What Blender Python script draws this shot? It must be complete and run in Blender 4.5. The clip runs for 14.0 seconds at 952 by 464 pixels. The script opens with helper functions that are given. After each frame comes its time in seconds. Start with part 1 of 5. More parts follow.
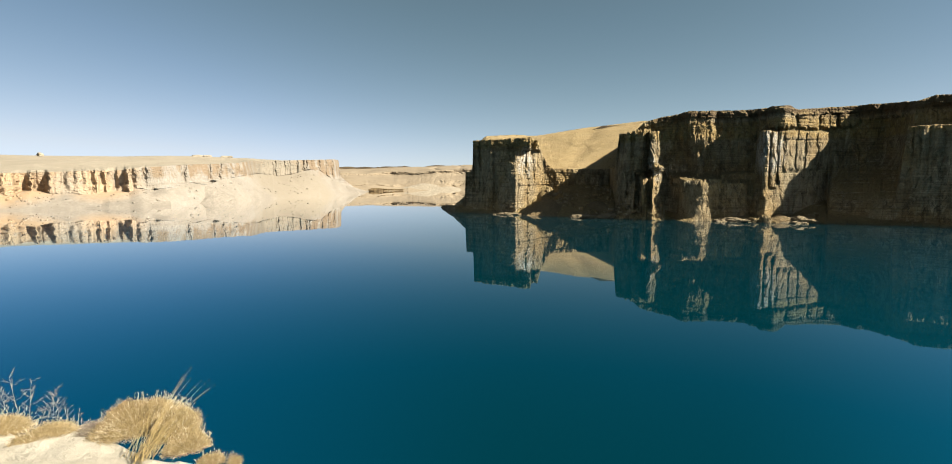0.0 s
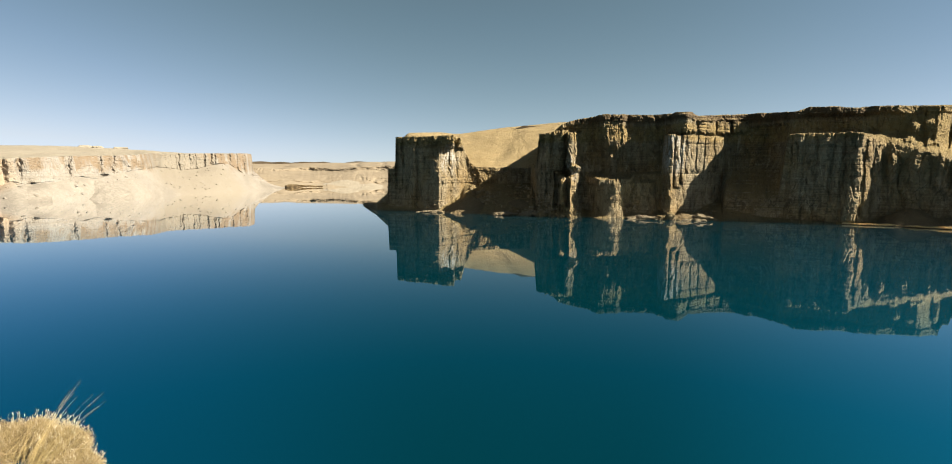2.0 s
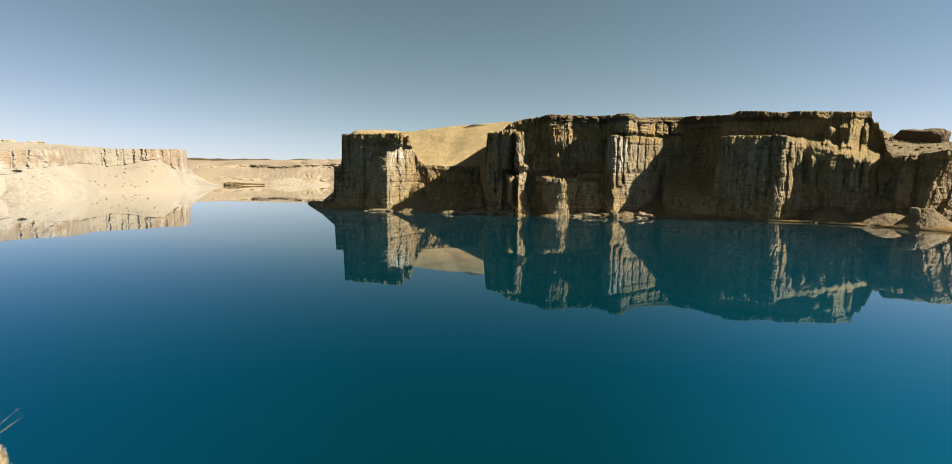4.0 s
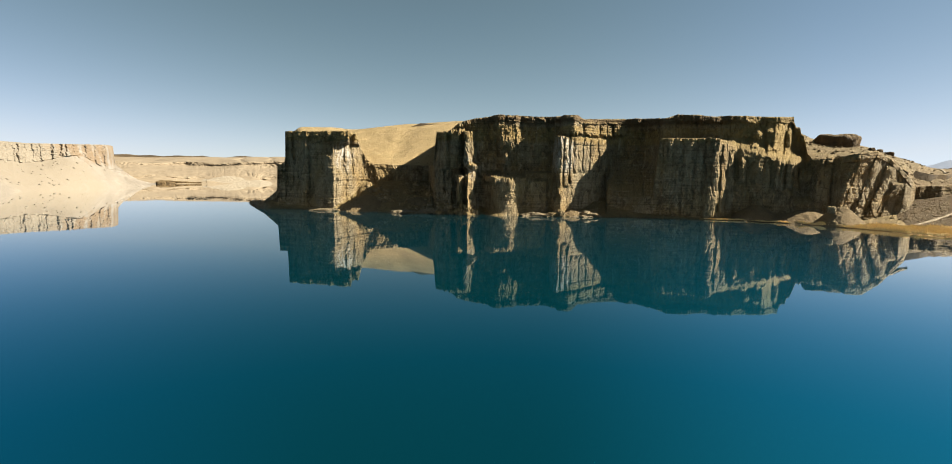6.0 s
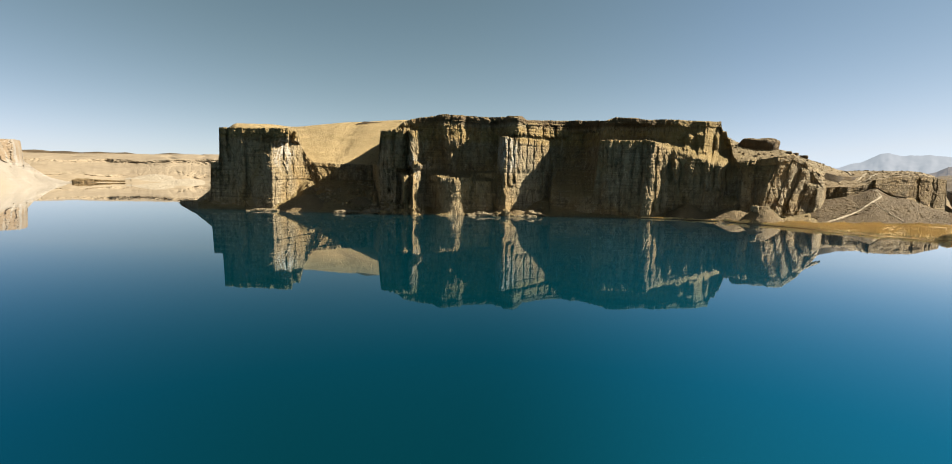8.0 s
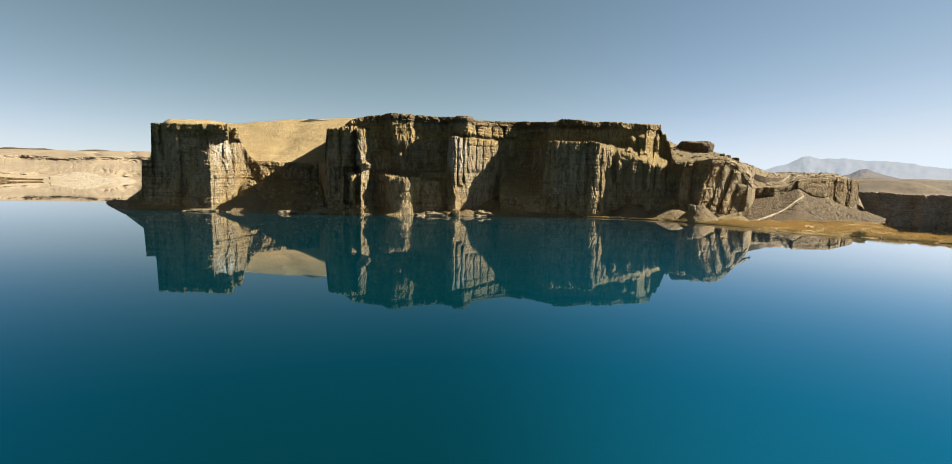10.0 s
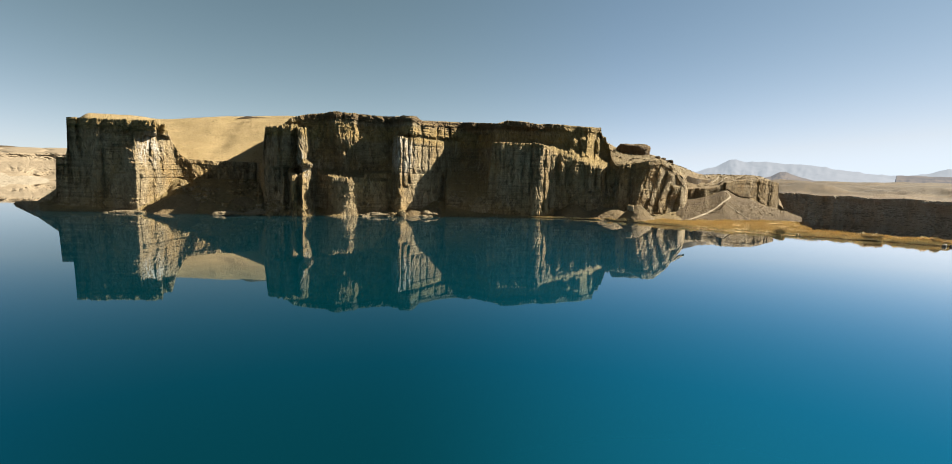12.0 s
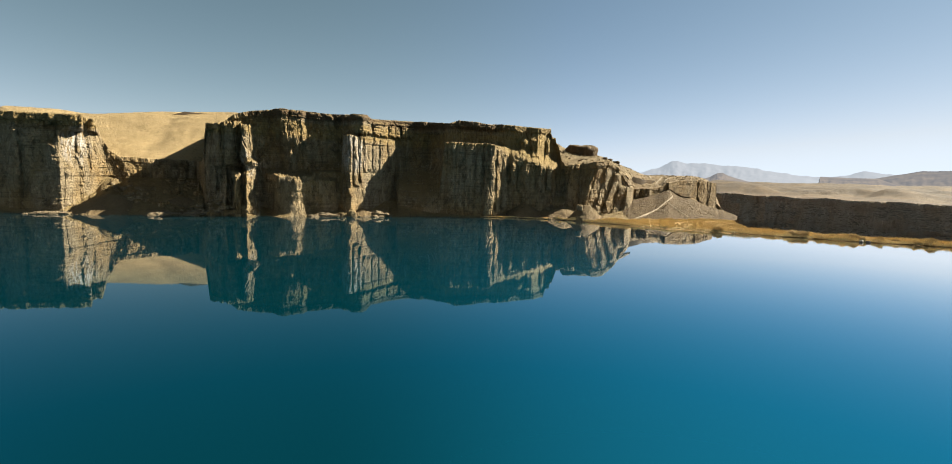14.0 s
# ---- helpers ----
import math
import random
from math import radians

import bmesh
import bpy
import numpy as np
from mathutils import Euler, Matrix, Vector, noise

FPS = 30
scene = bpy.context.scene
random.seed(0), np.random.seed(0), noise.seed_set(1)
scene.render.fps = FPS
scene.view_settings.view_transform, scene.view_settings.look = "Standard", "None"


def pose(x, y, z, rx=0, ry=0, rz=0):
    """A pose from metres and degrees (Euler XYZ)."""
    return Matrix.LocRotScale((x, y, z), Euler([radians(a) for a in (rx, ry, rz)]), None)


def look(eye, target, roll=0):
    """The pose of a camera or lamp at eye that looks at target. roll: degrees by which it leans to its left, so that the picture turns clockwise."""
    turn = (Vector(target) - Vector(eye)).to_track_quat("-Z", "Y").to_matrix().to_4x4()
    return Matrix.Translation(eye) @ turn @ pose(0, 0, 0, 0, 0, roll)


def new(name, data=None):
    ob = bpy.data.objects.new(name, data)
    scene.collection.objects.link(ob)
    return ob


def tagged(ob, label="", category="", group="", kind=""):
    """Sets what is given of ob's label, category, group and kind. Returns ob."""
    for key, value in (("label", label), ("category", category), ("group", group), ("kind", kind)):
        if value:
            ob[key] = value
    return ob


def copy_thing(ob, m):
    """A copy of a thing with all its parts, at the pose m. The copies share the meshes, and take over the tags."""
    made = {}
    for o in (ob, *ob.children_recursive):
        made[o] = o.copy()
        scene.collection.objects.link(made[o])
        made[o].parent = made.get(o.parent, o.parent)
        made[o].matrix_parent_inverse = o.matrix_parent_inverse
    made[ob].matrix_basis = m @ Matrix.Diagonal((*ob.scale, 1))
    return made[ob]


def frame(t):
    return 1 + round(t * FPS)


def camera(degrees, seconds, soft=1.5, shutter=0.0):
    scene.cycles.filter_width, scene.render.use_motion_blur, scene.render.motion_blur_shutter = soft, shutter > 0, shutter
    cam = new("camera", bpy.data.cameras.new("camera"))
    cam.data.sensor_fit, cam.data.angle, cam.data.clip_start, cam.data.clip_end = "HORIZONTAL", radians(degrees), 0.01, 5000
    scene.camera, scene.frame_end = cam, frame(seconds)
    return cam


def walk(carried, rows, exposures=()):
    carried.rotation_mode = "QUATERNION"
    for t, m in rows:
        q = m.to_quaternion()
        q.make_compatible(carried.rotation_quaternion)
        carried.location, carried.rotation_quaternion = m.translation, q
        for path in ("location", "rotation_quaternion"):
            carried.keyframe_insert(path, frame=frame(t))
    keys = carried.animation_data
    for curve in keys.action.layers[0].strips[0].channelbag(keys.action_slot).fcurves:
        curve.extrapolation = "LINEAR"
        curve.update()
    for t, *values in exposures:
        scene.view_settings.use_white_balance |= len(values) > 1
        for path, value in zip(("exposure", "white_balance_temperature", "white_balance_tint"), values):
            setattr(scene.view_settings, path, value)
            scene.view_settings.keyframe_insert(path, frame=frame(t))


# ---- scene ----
cam = camera(88.3, 14.0, soft=0.9)
EYE = 16.0
ROWS = [
    (0.0, 83.771, 0.493, -0.694), (0.5, 83.673, 0.306, -3.382), (1.0, 83.602, 0.094, -5.696),
    (1.5, 83.534, -0.092, -7.761), (2.0, 83.468, -0.230, -9.575), (2.5, 83.407, -0.300, -11.169),
    (3.0, 83.377, -0.369, -12.697), (5.5, 83.308, -0.740, -19.777), (6.0, 83.323, -0.830, -21.387),
    (6.5, 83.337, -0.920, -22.941), (7.0, 83.363, -0.989, -24.534), (7.5, 83.379, -1.050, -26.114),
    (8.0, 83.390, -1.126, -27.714), (10.5, 83.545, -1.444, -35.008), (11.0, 83.610, -1.500, -36.560),
    (11.5, 83.663, -1.575, -38.273), (12.0, 83.720, -1.645, -39.831), (12.5, 83.754, -1.700, -41.365),
    (13.0, 83.798, -1.750, -42.848), (13.5, 83.854, -1.800, -44.182), (14.0, 83.873, -1.841, -45.390),
]
walk(cam, [(t, pose(0, 0, EYE, rx, ry, rz)) for t, rx, ry, rz in ROWS],
     exposures=[(0.0, 1.87, 6650, 6.8), (5.0, 1.90, 6900, 7.2), (14.0, 1.95, 6900, 7.6)])

# ---- daylight ----
SUN_AZ, SUN_EL = 114.0, 37.0        # bearing clockwise from +y, height above the horizon
world = bpy.data.worlds.new("sky")
scene.world = world
world.use_nodes = True
wn, wl = world.node_tree.nodes, world.node_tree.links
sky = wn.new("ShaderNodeTexSky")
sky.sky_type, sky.sun_disc = "NISHITA", False
sky.sun_elevation, sky.sun_rotation = radians(SUN_EL), radians(SUN_AZ)
sky.altitude, sky.air_density, sky.dust_density, sky.ozone_density = 2500, 1.0, 1.0, 1.2
# thin highland air: clear blue overhead, whitish towards the horizon
grey = wn.new("ShaderNodeRGBToBW")
wl.new(sky.outputs[0], grey.inputs[0])
whiten = wn.new("ShaderNodeMapRange")
for i, v in enumerate((2.1, 7.5, 0.0, 1.0)):
    whiten.inputs[i + 1].default_value = v
wl.new(grey.outputs[0], whiten.inputs[0])
hue = wn.new("ShaderNodeMix")
hue.data_type = "RGBA"
hue.inputs[6].default_value, hue.inputs[7].default_value = (0.62, 1.04, 1.53, 1), (0.855, 0.985, 1.12, 1)
wl.new(whiten.outputs[0], hue.inputs[0])
tinted = wn.new("ShaderNodeVectorMath")
tinted.operation = "MULTIPLY"
rim = wn.new("ShaderNodeMath")
rim.operation = "SMOOTH_MIN"
rim.inputs[1].default_value, rim.inputs[2].default_value = 8.2, 4.0
wl.new(grey.outputs[0], rim.inputs[0])
wl.new(hue.outputs[2], tinted.inputs[0])
wl.new(rim.outputs[0], tinted.inputs[1])
# polarised look tinted into the sky: greyer a right angle from the sun, bluer towards and away from it
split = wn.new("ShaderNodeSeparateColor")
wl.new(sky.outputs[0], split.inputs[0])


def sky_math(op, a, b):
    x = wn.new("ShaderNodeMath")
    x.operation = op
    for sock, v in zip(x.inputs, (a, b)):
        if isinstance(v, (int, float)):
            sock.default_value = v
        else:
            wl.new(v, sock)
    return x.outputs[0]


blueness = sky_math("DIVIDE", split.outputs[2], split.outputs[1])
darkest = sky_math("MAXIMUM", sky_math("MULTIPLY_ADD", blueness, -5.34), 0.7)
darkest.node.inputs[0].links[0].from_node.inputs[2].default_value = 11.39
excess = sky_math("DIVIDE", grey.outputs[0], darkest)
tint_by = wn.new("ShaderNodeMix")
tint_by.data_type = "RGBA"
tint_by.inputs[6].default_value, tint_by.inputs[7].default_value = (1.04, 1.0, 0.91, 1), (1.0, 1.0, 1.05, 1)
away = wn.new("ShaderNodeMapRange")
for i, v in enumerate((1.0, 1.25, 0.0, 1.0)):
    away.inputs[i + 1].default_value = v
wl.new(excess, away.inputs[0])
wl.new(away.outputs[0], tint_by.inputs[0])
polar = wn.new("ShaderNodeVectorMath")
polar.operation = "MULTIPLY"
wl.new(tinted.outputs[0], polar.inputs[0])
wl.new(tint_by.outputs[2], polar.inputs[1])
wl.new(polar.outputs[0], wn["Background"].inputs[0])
wn["Background"].inputs[1].default_value = 0.0300
sun = new("sun", bpy.data.lights.new("sun", "SUN"))
sun.data.energy, sun.data.angle, sun.data.color = 5.0, radians(0.5), (1.0, 0.93, 0.80)
sa, se = radians(SUN_AZ), radians(SUN_EL)
sun.matrix_world = look((400 * math.sin(sa), 400 * math.cos(sa), 300), (0, 0, 300 - 400 * math.tan(se)))


# ---- numeric helpers ----
def lattice(ix, iy, iz, seed):
    h = (ix * 374761393 + iy * 668265263 + iz * 2147483647 + seed * 974634777) & 0xFFFFFFFF
    h = ((h ^ (h >> 13)) * 1274126177) & 0xFFFFFFFF
    h = ((h ^ (h >> 16)) * 2246822519) & 0xFFFFFFFF
    return ((h ^ (h >> 15)) & 0xFFFFFF) / float(0x7FFFFF) - 1.0


def vnoise(x, y, z=0.0, seed=0):
    """Smooth lattice noise from -1 to 1."""
    x, y, z = np.broadcast_arrays(np.asarray(x, float), np.asarray(y, float), np.asarray(z, float))
    fx, fy, fz = np.floor(x), np.floor(y), np.floor(z)
    ix, iy, iz = fx.astype(np.int64), fy.astype(np.int64), fz.astype(np.int64)
    u, v, w = x - fx, y - fy, z - fz
    u, v, w = u * u * (3 - 2 * u), v * v * (3 - 2 * v), w * w * (3 - 2 * w)
    out = 0
    for dx in (0, 1):
        for dy in (0, 1):
            for dz in (0, 1):
                k = (u if dx else 1 - u) * (v if dy else 1 - v) * (w if dz else 1 - w)
                out = out + k * lattice(ix + dx, iy + dy, iz + dz, seed)
    return out


def fbm(x, y, z=0.0, seed=0, octaves=4):
    total, a = 0, 1.0
    for i in range(octaves):
        f = 2.03 ** i
        total = total + a * vnoise(x * f, y * f, z * f, seed + 17 * i)
        a *= 0.5
    return total


def ramp(x, lo, hi):
    t = np.clip((x - lo) / (hi - lo), 0, 1)
    return t * t * (3 - 2 * t)


def along(knots, a):
    k = np.array(knots, float)
    return np.interp(a, k[:, 0], k[:, 1])


def grid_mesh(name, X, Y, Z):
    """A mesh from three arrays of the same rows and columns."""
    r, c = X.shape
    me = bpy.data.meshes.new(name)
    me.vertices.add(r * c)
    me.vertices.foreach_set("co", np.stack([X, Y, Z], -1).astype(np.float32).ravel())
    idx = np.arange(r * c).reshape(r, c)
    quads = np.stack([idx[:-1, :-1], idx[:-1, 1:], idx[1:, 1:], idx[1:, :-1]], -1).reshape(-1)
    n = (r - 1) * (c - 1)
    me.loops.add(4 * n)
    me.loops.foreach_set("vertex_index", quads.astype(np.int32))
    me.polygons.add(n)
    me.polygons.foreach_set("loop_start", np.arange(0, 4 * n, 4, dtype=np.int32))
    me.polygons.foreach_set("use_smooth", np.ones(n, bool))
    me.update(calc_edges=True)
    return me


def raw_mesh(name, verts, faces, smooth=False):
    me = bpy.data.meshes.new(name)
    me.from_pydata([tuple(v) for v in verts], [], [tuple(f) for f in faces])
    me.update()
    if smooth:
        me.polygons.foreach_set("use_smooth", np.ones(len(me.polygons), bool))
    return me


def put(name, me, material, parent=None, label=""):
    ob = new(name, me)
    if material:
        me.materials.append(material)
    if parent:
        ob.parent = parent
    if label:
        ob["label"] = label
    return ob


def thing(name, label, category, group="", kind="", at=(0, 0, 0)):
    e = new(name)
    e.location = at
    e.empty_display_size = 0.5
    return tagged(e, label, category, group, kind)


# ---- materials ----
ALBEDO = 0.55


def tone(c):
    return tuple(ALBEDO * v for v in c)


class Mat:
    def __init__(self, name, rough=0.9, spec=0.2):
        self.m = bpy.data.materials.new(name)
        self.m.use_nodes = True
        self.n, self.l = self.m.node_tree.nodes, self.m.node_tree.links
        self.b = self.n["Principled BSDF"]
        self.b.inputs["Roughness"].default_value = rough
        self.b.inputs["Specular IOR Level"].default_value = spec
        self.co = self.n.new("ShaderNodeNewGeometry").outputs["Position"]

    def noise(self, scale, stretch=(1, 1, 1), detail=4, rough=0.6, distort=0.0, lo=0.3, hi=0.7):
        mp = self.n.new("ShaderNodeMapping")
        mp.inputs["Scale"].default_value = stretch
        self.l.new(self.co, mp.inputs[0])
        t = self.n.new("ShaderNodeTexNoise")
        t.inputs["Scale"].default_value, t.inputs["Detail"].default_value = scale, detail
        t.inputs["Roughness"].default_value, t.inputs["Distortion"].default_value = rough, distort
        self.l.new(mp.outputs[0], t.inputs["Vector"])
        return self.map(t.outputs[0], lo, hi, 0, 1)

    def map(self, value, a, b, c, d, kind="LINEAR"):
        r = self.n.new("ShaderNodeMapRange")
        r.interpolation_type = kind
        for i, v in enumerate((a, b, c, d)):
            r.inputs[i + 1].default_value = v
        self.l.new(value, r.inputs[0])
        return r.outputs[0]

    def mix(self, fac, c1, c2, kind="MIX"):
        x = self.n.new("ShaderNodeMix")
        x.data_type, x.blend_type = "RGBA", kind
        for sock, c in ((x.inputs[6], c1), (x.inputs[7], c2)):
            if isinstance(c, tuple):
                sock.default_value = (*c, 1)
            else:
                self.l.new(c, sock)
        if isinstance(fac, (int, float)):
            x.inputs[0].default_value = fac
        else:
            self.l.new(fac, x.inputs[0])
        return x.outputs[2]

    def math(self, op, a, b=0.0):
        x = self.n.new("ShaderNodeMath")
        x.operation = op
        for sock, v in ((x.inputs[0], a), (x.inputs[1], b)):
            if isinstance(v, (int, float)):
                sock.default_value = v
            else:
                self.l.new(v, sock)
        return x.outputs[0]

    def axis(self, which, source=None):
        s = self.n.new("ShaderNodeSeparateXYZ")
        self.l.new(source or self.co, s.inputs[0])
        return s.outputs[which]

    def flat(self, lo=0.45, hi=0.8):
        """1 on level ground, 0 on walls."""
        g = self.n.new("ShaderNodeNewGeometry")
        return self.map(self.axis(2, g.outputs["Normal"]), lo, hi, 0, 1)

    def near(self, centre, radius, soft):
        d = self.n.new("ShaderNodeVectorMath")
        d.operation = "DISTANCE"
        self.l.new(self.co, d.inputs[0])
        d.inputs[1].default_value = centre
        return self.map(d.outputs["Value"], radius + soft, radius, 0, 1)

    def done(self, colour, height=None, strength=0.5, distance=0.1):
        if isinstance(colour, tuple):
            self.b.inputs["Base Color"].default_value = (*colour, 1)
        else:
            self.l.new(colour, self.b.inputs["Base Color"])
        if height is not None:
            bp = self.n.new("ShaderNodeBump")
            bp.inputs["Strength"].default_value, bp.inputs["Distance"].default_value = strength, distance
            self.l.new(height, bp.inputs["Height"])
            self.l.new(bp.outputs[0], self.b.inputs["Normal"])
        return self.m


def rock(name, grey, ochre, dark, soil, white=None, cap=None, relief=0.9, patch=(), band=None, cracks=0.0, streaks=None):
    grey, ochre, dark, soil = tone(grey), tone(ochre), tone(dark), tone(soil)
    k = Mat(name)
    body = k.mix(k.noise(0.06, (1, 1, 0.6), 6, 0.6, 0.5, lo=0.40, hi=0.60), grey, ochre)
    beds = k.noise(1.0, (0.02, 0.02, 0.8), 5, 0.65, lo=0.40, hi=0.62)
    where = k.noise(0.05, detail=3, lo=0.4, hi=0.65)
    body = k.mix(k.math("MULTIPLY", k.math("MULTIPLY", beds, where), 0.4), body, dark)
    if band:
        z0, z1, colour = band
        level = k.math("ADD", k.axis(2), k.noise(0.12, detail=5, lo=0.2, hi=0.8))
        level = k.math("ADD", level, k.noise(0.5, (1, 1, 0.3), detail=4, lo=0.0, hi=1.0))
        inside = k.math("MULTIPLY", k.map(level, z0, z0 + 1.5, 0, 1), k.map(level, z1, z1 + 1.0, 1, 0))
        body = k.mix(k.math("MULTIPLY", inside, 0.8), body, tone(colour))
    thin = k.noise(1.0, (0.05, 0.05, 3.2), 4, 0.6, 0.3, lo=0.50, hi=0.60)
    body = k.mix(k.math("MULTIPLY", k.math("MULTIPLY", thin, k.noise(0.07, detail=4, lo=0.42, hi=0.6)), 0.45 if cracks else 0.0), body, dark)
    # vertical stain runs, deepened to stand in for crevice shade
    runs = k.noise(0.8, (1, 1, 0.07), 5, 0.7, 0.6, lo=0.48, hi=0.72)
    body = k.mix(k.math("MULTIPLY", runs, 0.6), body, dark)
    pale = k.noise(0.45, (1, 1, 0.16), 5, 0.7, 0.4, lo=0.58, hi=0.74)
    body = k.mix(k.math("MULTIPLY", pale, 0.6), body, tuple(min(1, 1.7 * c + 0.03) for c in grey))
    if cracks:
        # patchy rock tone, with crevice dark painted in
        mottle = k.noise(0.3, (1, 1, 0.8), 7, 0.75, 0.8, lo=0.50, hi=0.60)
        body = k.mix(k.math("MULTIPLY", mottle, 0.55), body, tuple(1.6 * c for c in dark))
        light = k.noise(0.7, (1, 1, 0.6), 6, 0.7, 0.5, lo=0.55, hi=0.66)
        body = k.mix(k.math("MULTIPLY", light, 0.5), body, tuple(1.5 * c for c in grey))
    # brown rock stripes that also stand in for the soft shade between ribs
    if streaks:
        z0, colour, amount = streaks
        high = k.map(k.math("ADD", k.axis(2), k.math("MULTIPLY", k.noise(0.1, detail=4), 6.0)), z0, z0 + 3, 0, 1)
        wide = k.noise(0.17, (1, 1, 0.05), 4, 0.6, 0.2, lo=0.41, hi=0.55)
        body = k.mix(k.math("MULTIPLY", k.math("MULTIPLY", high, wide), amount), body, tone(colour))
    grain = k.noise(2.2, (1, 1, 1), 7, 0.72)
    body = k.mix(k.math("MULTIPLY", grain, 0.4), body, tuple(0.6 * c for c in ochre))
    if cap:
        z0, colour = cap
        level = k.math("ADD", k.axis(2), k.noise(0.35, detail=4, lo=0.2, hi=0.8))
        body = k.mix(k.math("MULTIPLY", k.map(level, z0, z0 + 1.2, 0, 1), 0.8), body, colour)
    if white:
        for centre, radius, strength in white:
            stain = k.math("MULTIPLY", k.near(centre, radius, radius * 0.6), k.noise(0.6, (1, 1, 0.22), 5, 0.7, 0.5, lo=0.44, hi=0.56))
            body = k.mix(k.math("MULTIPLY", stain, strength), body, (0.40, 0.38, 0.345))
    earth = k.mix(k.noise(0.6, detail=6), soil, tuple(c * 0.7 for c in soil))
    earth = k.mix(k.math("MULTIPLY", k.noise(0.05, (1, 1, 1), 8, 0.7, 0.6, lo=0.44, hi=0.58), 0.55), earth, tuple(c * 0.62 for c in soil))
    body = k.mix(k.flat(), body, earth)
    for centre, radius, colour in patch:
        body = k.mix(k.math("MULTIPLY", k.near(centre, radius, 14), k.noise(0.25, detail=5, lo=0.2, hi=0.45)), body, colour)
    vo = k.n.new("ShaderNodeTexVoronoi")
    vo.feature = "DISTANCE_TO_EDGE"
    vo.inputs["Scale"].default_value = 0.45
    mp = k.n.new("ShaderNodeMapping")
    mp.inputs["Scale"].default_value = (1, 1, 0.3)
    off = k.n.new("ShaderNodeVectorMath")
    wob = k.n.new("ShaderNodeTexNoise")
    wob.inputs["Scale"].default_value, wob.inputs["Detail"].default_value = 0.7, 5
    k.l.new(k.co, wob.inputs["Vector"])
    k.l.new(k.co, off.inputs[0])
    k.l.new(wob.outputs["Color"], off.inputs[1])
    k.l.new(off.outputs[0], mp.inputs[0])
    k.l.new(mp.outputs[0], vo.inputs["Vector"])
    crack = k.map(vo.outputs["Distance"], 0.0, 0.08, 1, 0)
    if cracks:
        # dark joints, their shade put into the colour as well
        seam = k.math("MULTIPLY", k.map(vo.outputs["Distance"], 0.0, 0.05, 1, 0), k.noise(0.16, detail=4, lo=0.42, hi=0.62))
        body = k.mix(k.math("MULTIPLY", seam, cracks), body, tuple(0.6 * c for c in dark))
    height = k.math("SUBTRACT", k.math("ADD", grain, k.math("MULTIPLY", beds, 0.4)), k.math("MULTIPLY", crack, 0.8))
    return k.done(body, height, relief, 0.45)


def soil(name, c1, c2, tuft=(0.16, 0.13, 0.06), tufts=0.5, size=1.0, relief=0.25, patchy=0.14, areas=(), fields=0.0):
    c1, c2, tuft = tone(c1), tone(c2), tone(tuft)
    k = Mat(name)
    big = k.noise(0.035 * size, (1, 1, 1), 8, 0.7, 0.8, lo=0.5 - patchy, hi=0.5 + patchy)
    fine = k.noise(1.6 * size, (1, 1, 1), 6, 0.75)
    col = k.mix(big, c1, c2)
    if fields:
        col = k.mix(k.math("MULTIPLY", k.noise(0.005, (1, 1, 1), 9, 0.72, 1.0, lo=0.46, hi=0.56), fields), col, c2)
    for centre, radius, colour in areas:
        col = k.mix(k.math("MULTIPLY", k.near(centre, radius, 14), k.noise(0.15 * size, detail=6, lo=0.2, hi=0.4)), col, tone(colour))
    spots = k.math("MULTIPLY", k.noise(1.1 * size, detail=6, rough=0.75, lo=0.54, hi=0.64), k.noise(0.12 * size, detail=4, lo=0.35, hi=0.65))
    col = k.mix(k.math("MULTIPLY", spots, tufts), col, tuft)
    col = k.mix(k.math("MULTIPLY", fine, 0.4), col, tuple(v * 0.55 for v in c1))
    col = k.mix(k.math("MULTIPLY", k.noise(0.2 * size, detail=5, lo=0.55, hi=0.75), 0.4), col, tuple(min(1, v * 1.35) for v in c1))
    return k.done(col, fine, 0.7, relief)


M_ROCK = rock("mesa_rock", (0.475, 0.39, 0.258), (0.46, 0.315, 0.145), (0.04, 0.029, 0.018), (0.36, 0.26, 0.12), band=(30.0, 36.5, (0.48, 0.325, 0.115)), cracks=0.55, white=[((28.5, 221, 23), 5.5, 1.0), ((104, 171, 25), 6, 0.6), ((70, 186, 19), 3.5, 0.5)], cap=(37.3, (0.075, 0.046, 0.022)), patch=[((183, 146, 29), 9, (0.20, 0.14, 0.055))])
M_PALE = rock("pale_rock", (0.40, 0.355, 0.31), (0.365, 0.31, 0.25), (0.15, 0.11, 0.075), (0.375, 0.325, 0.27), streaks=(21, (0.27, 0.18, 0.105), 0.9), relief=0.35, patch=[((-164, 478, 12), 38, (0.16, 0.135, 0.105)), ((-275, 300, 16), 14, (0.24, 0.165, 0.10)), ((-233, 318, 18), 9, (0.27, 0.19, 0.12))])
M_DARK = rock("canyon_rock", (1.0, 0.84, 0.67), (0.93, 0.72, 0.51), (0.34, 0.27, 0.205), (0.58, 0.45, 0.32))
M_HILL = rock("hill_rock", (0.33, 0.25, 0.145), (0.34, 0.225, 0.095), (0.055, 0.038, 0.02), (0.155, 0.10, 0.042), cracks=0.5)
M_SOIL = soil("hill_soil", (0.52, 0.385, 0.20), (0.38, 0.275, 0.135), (0.09, 0.064, 0.03), 0.95, relief=0.5, areas=[((233, 146, 28), 30, (0.20, 0.148, 0.078)), ((262, 140, 26), 22, (0.19, 0.14, 0.076))])
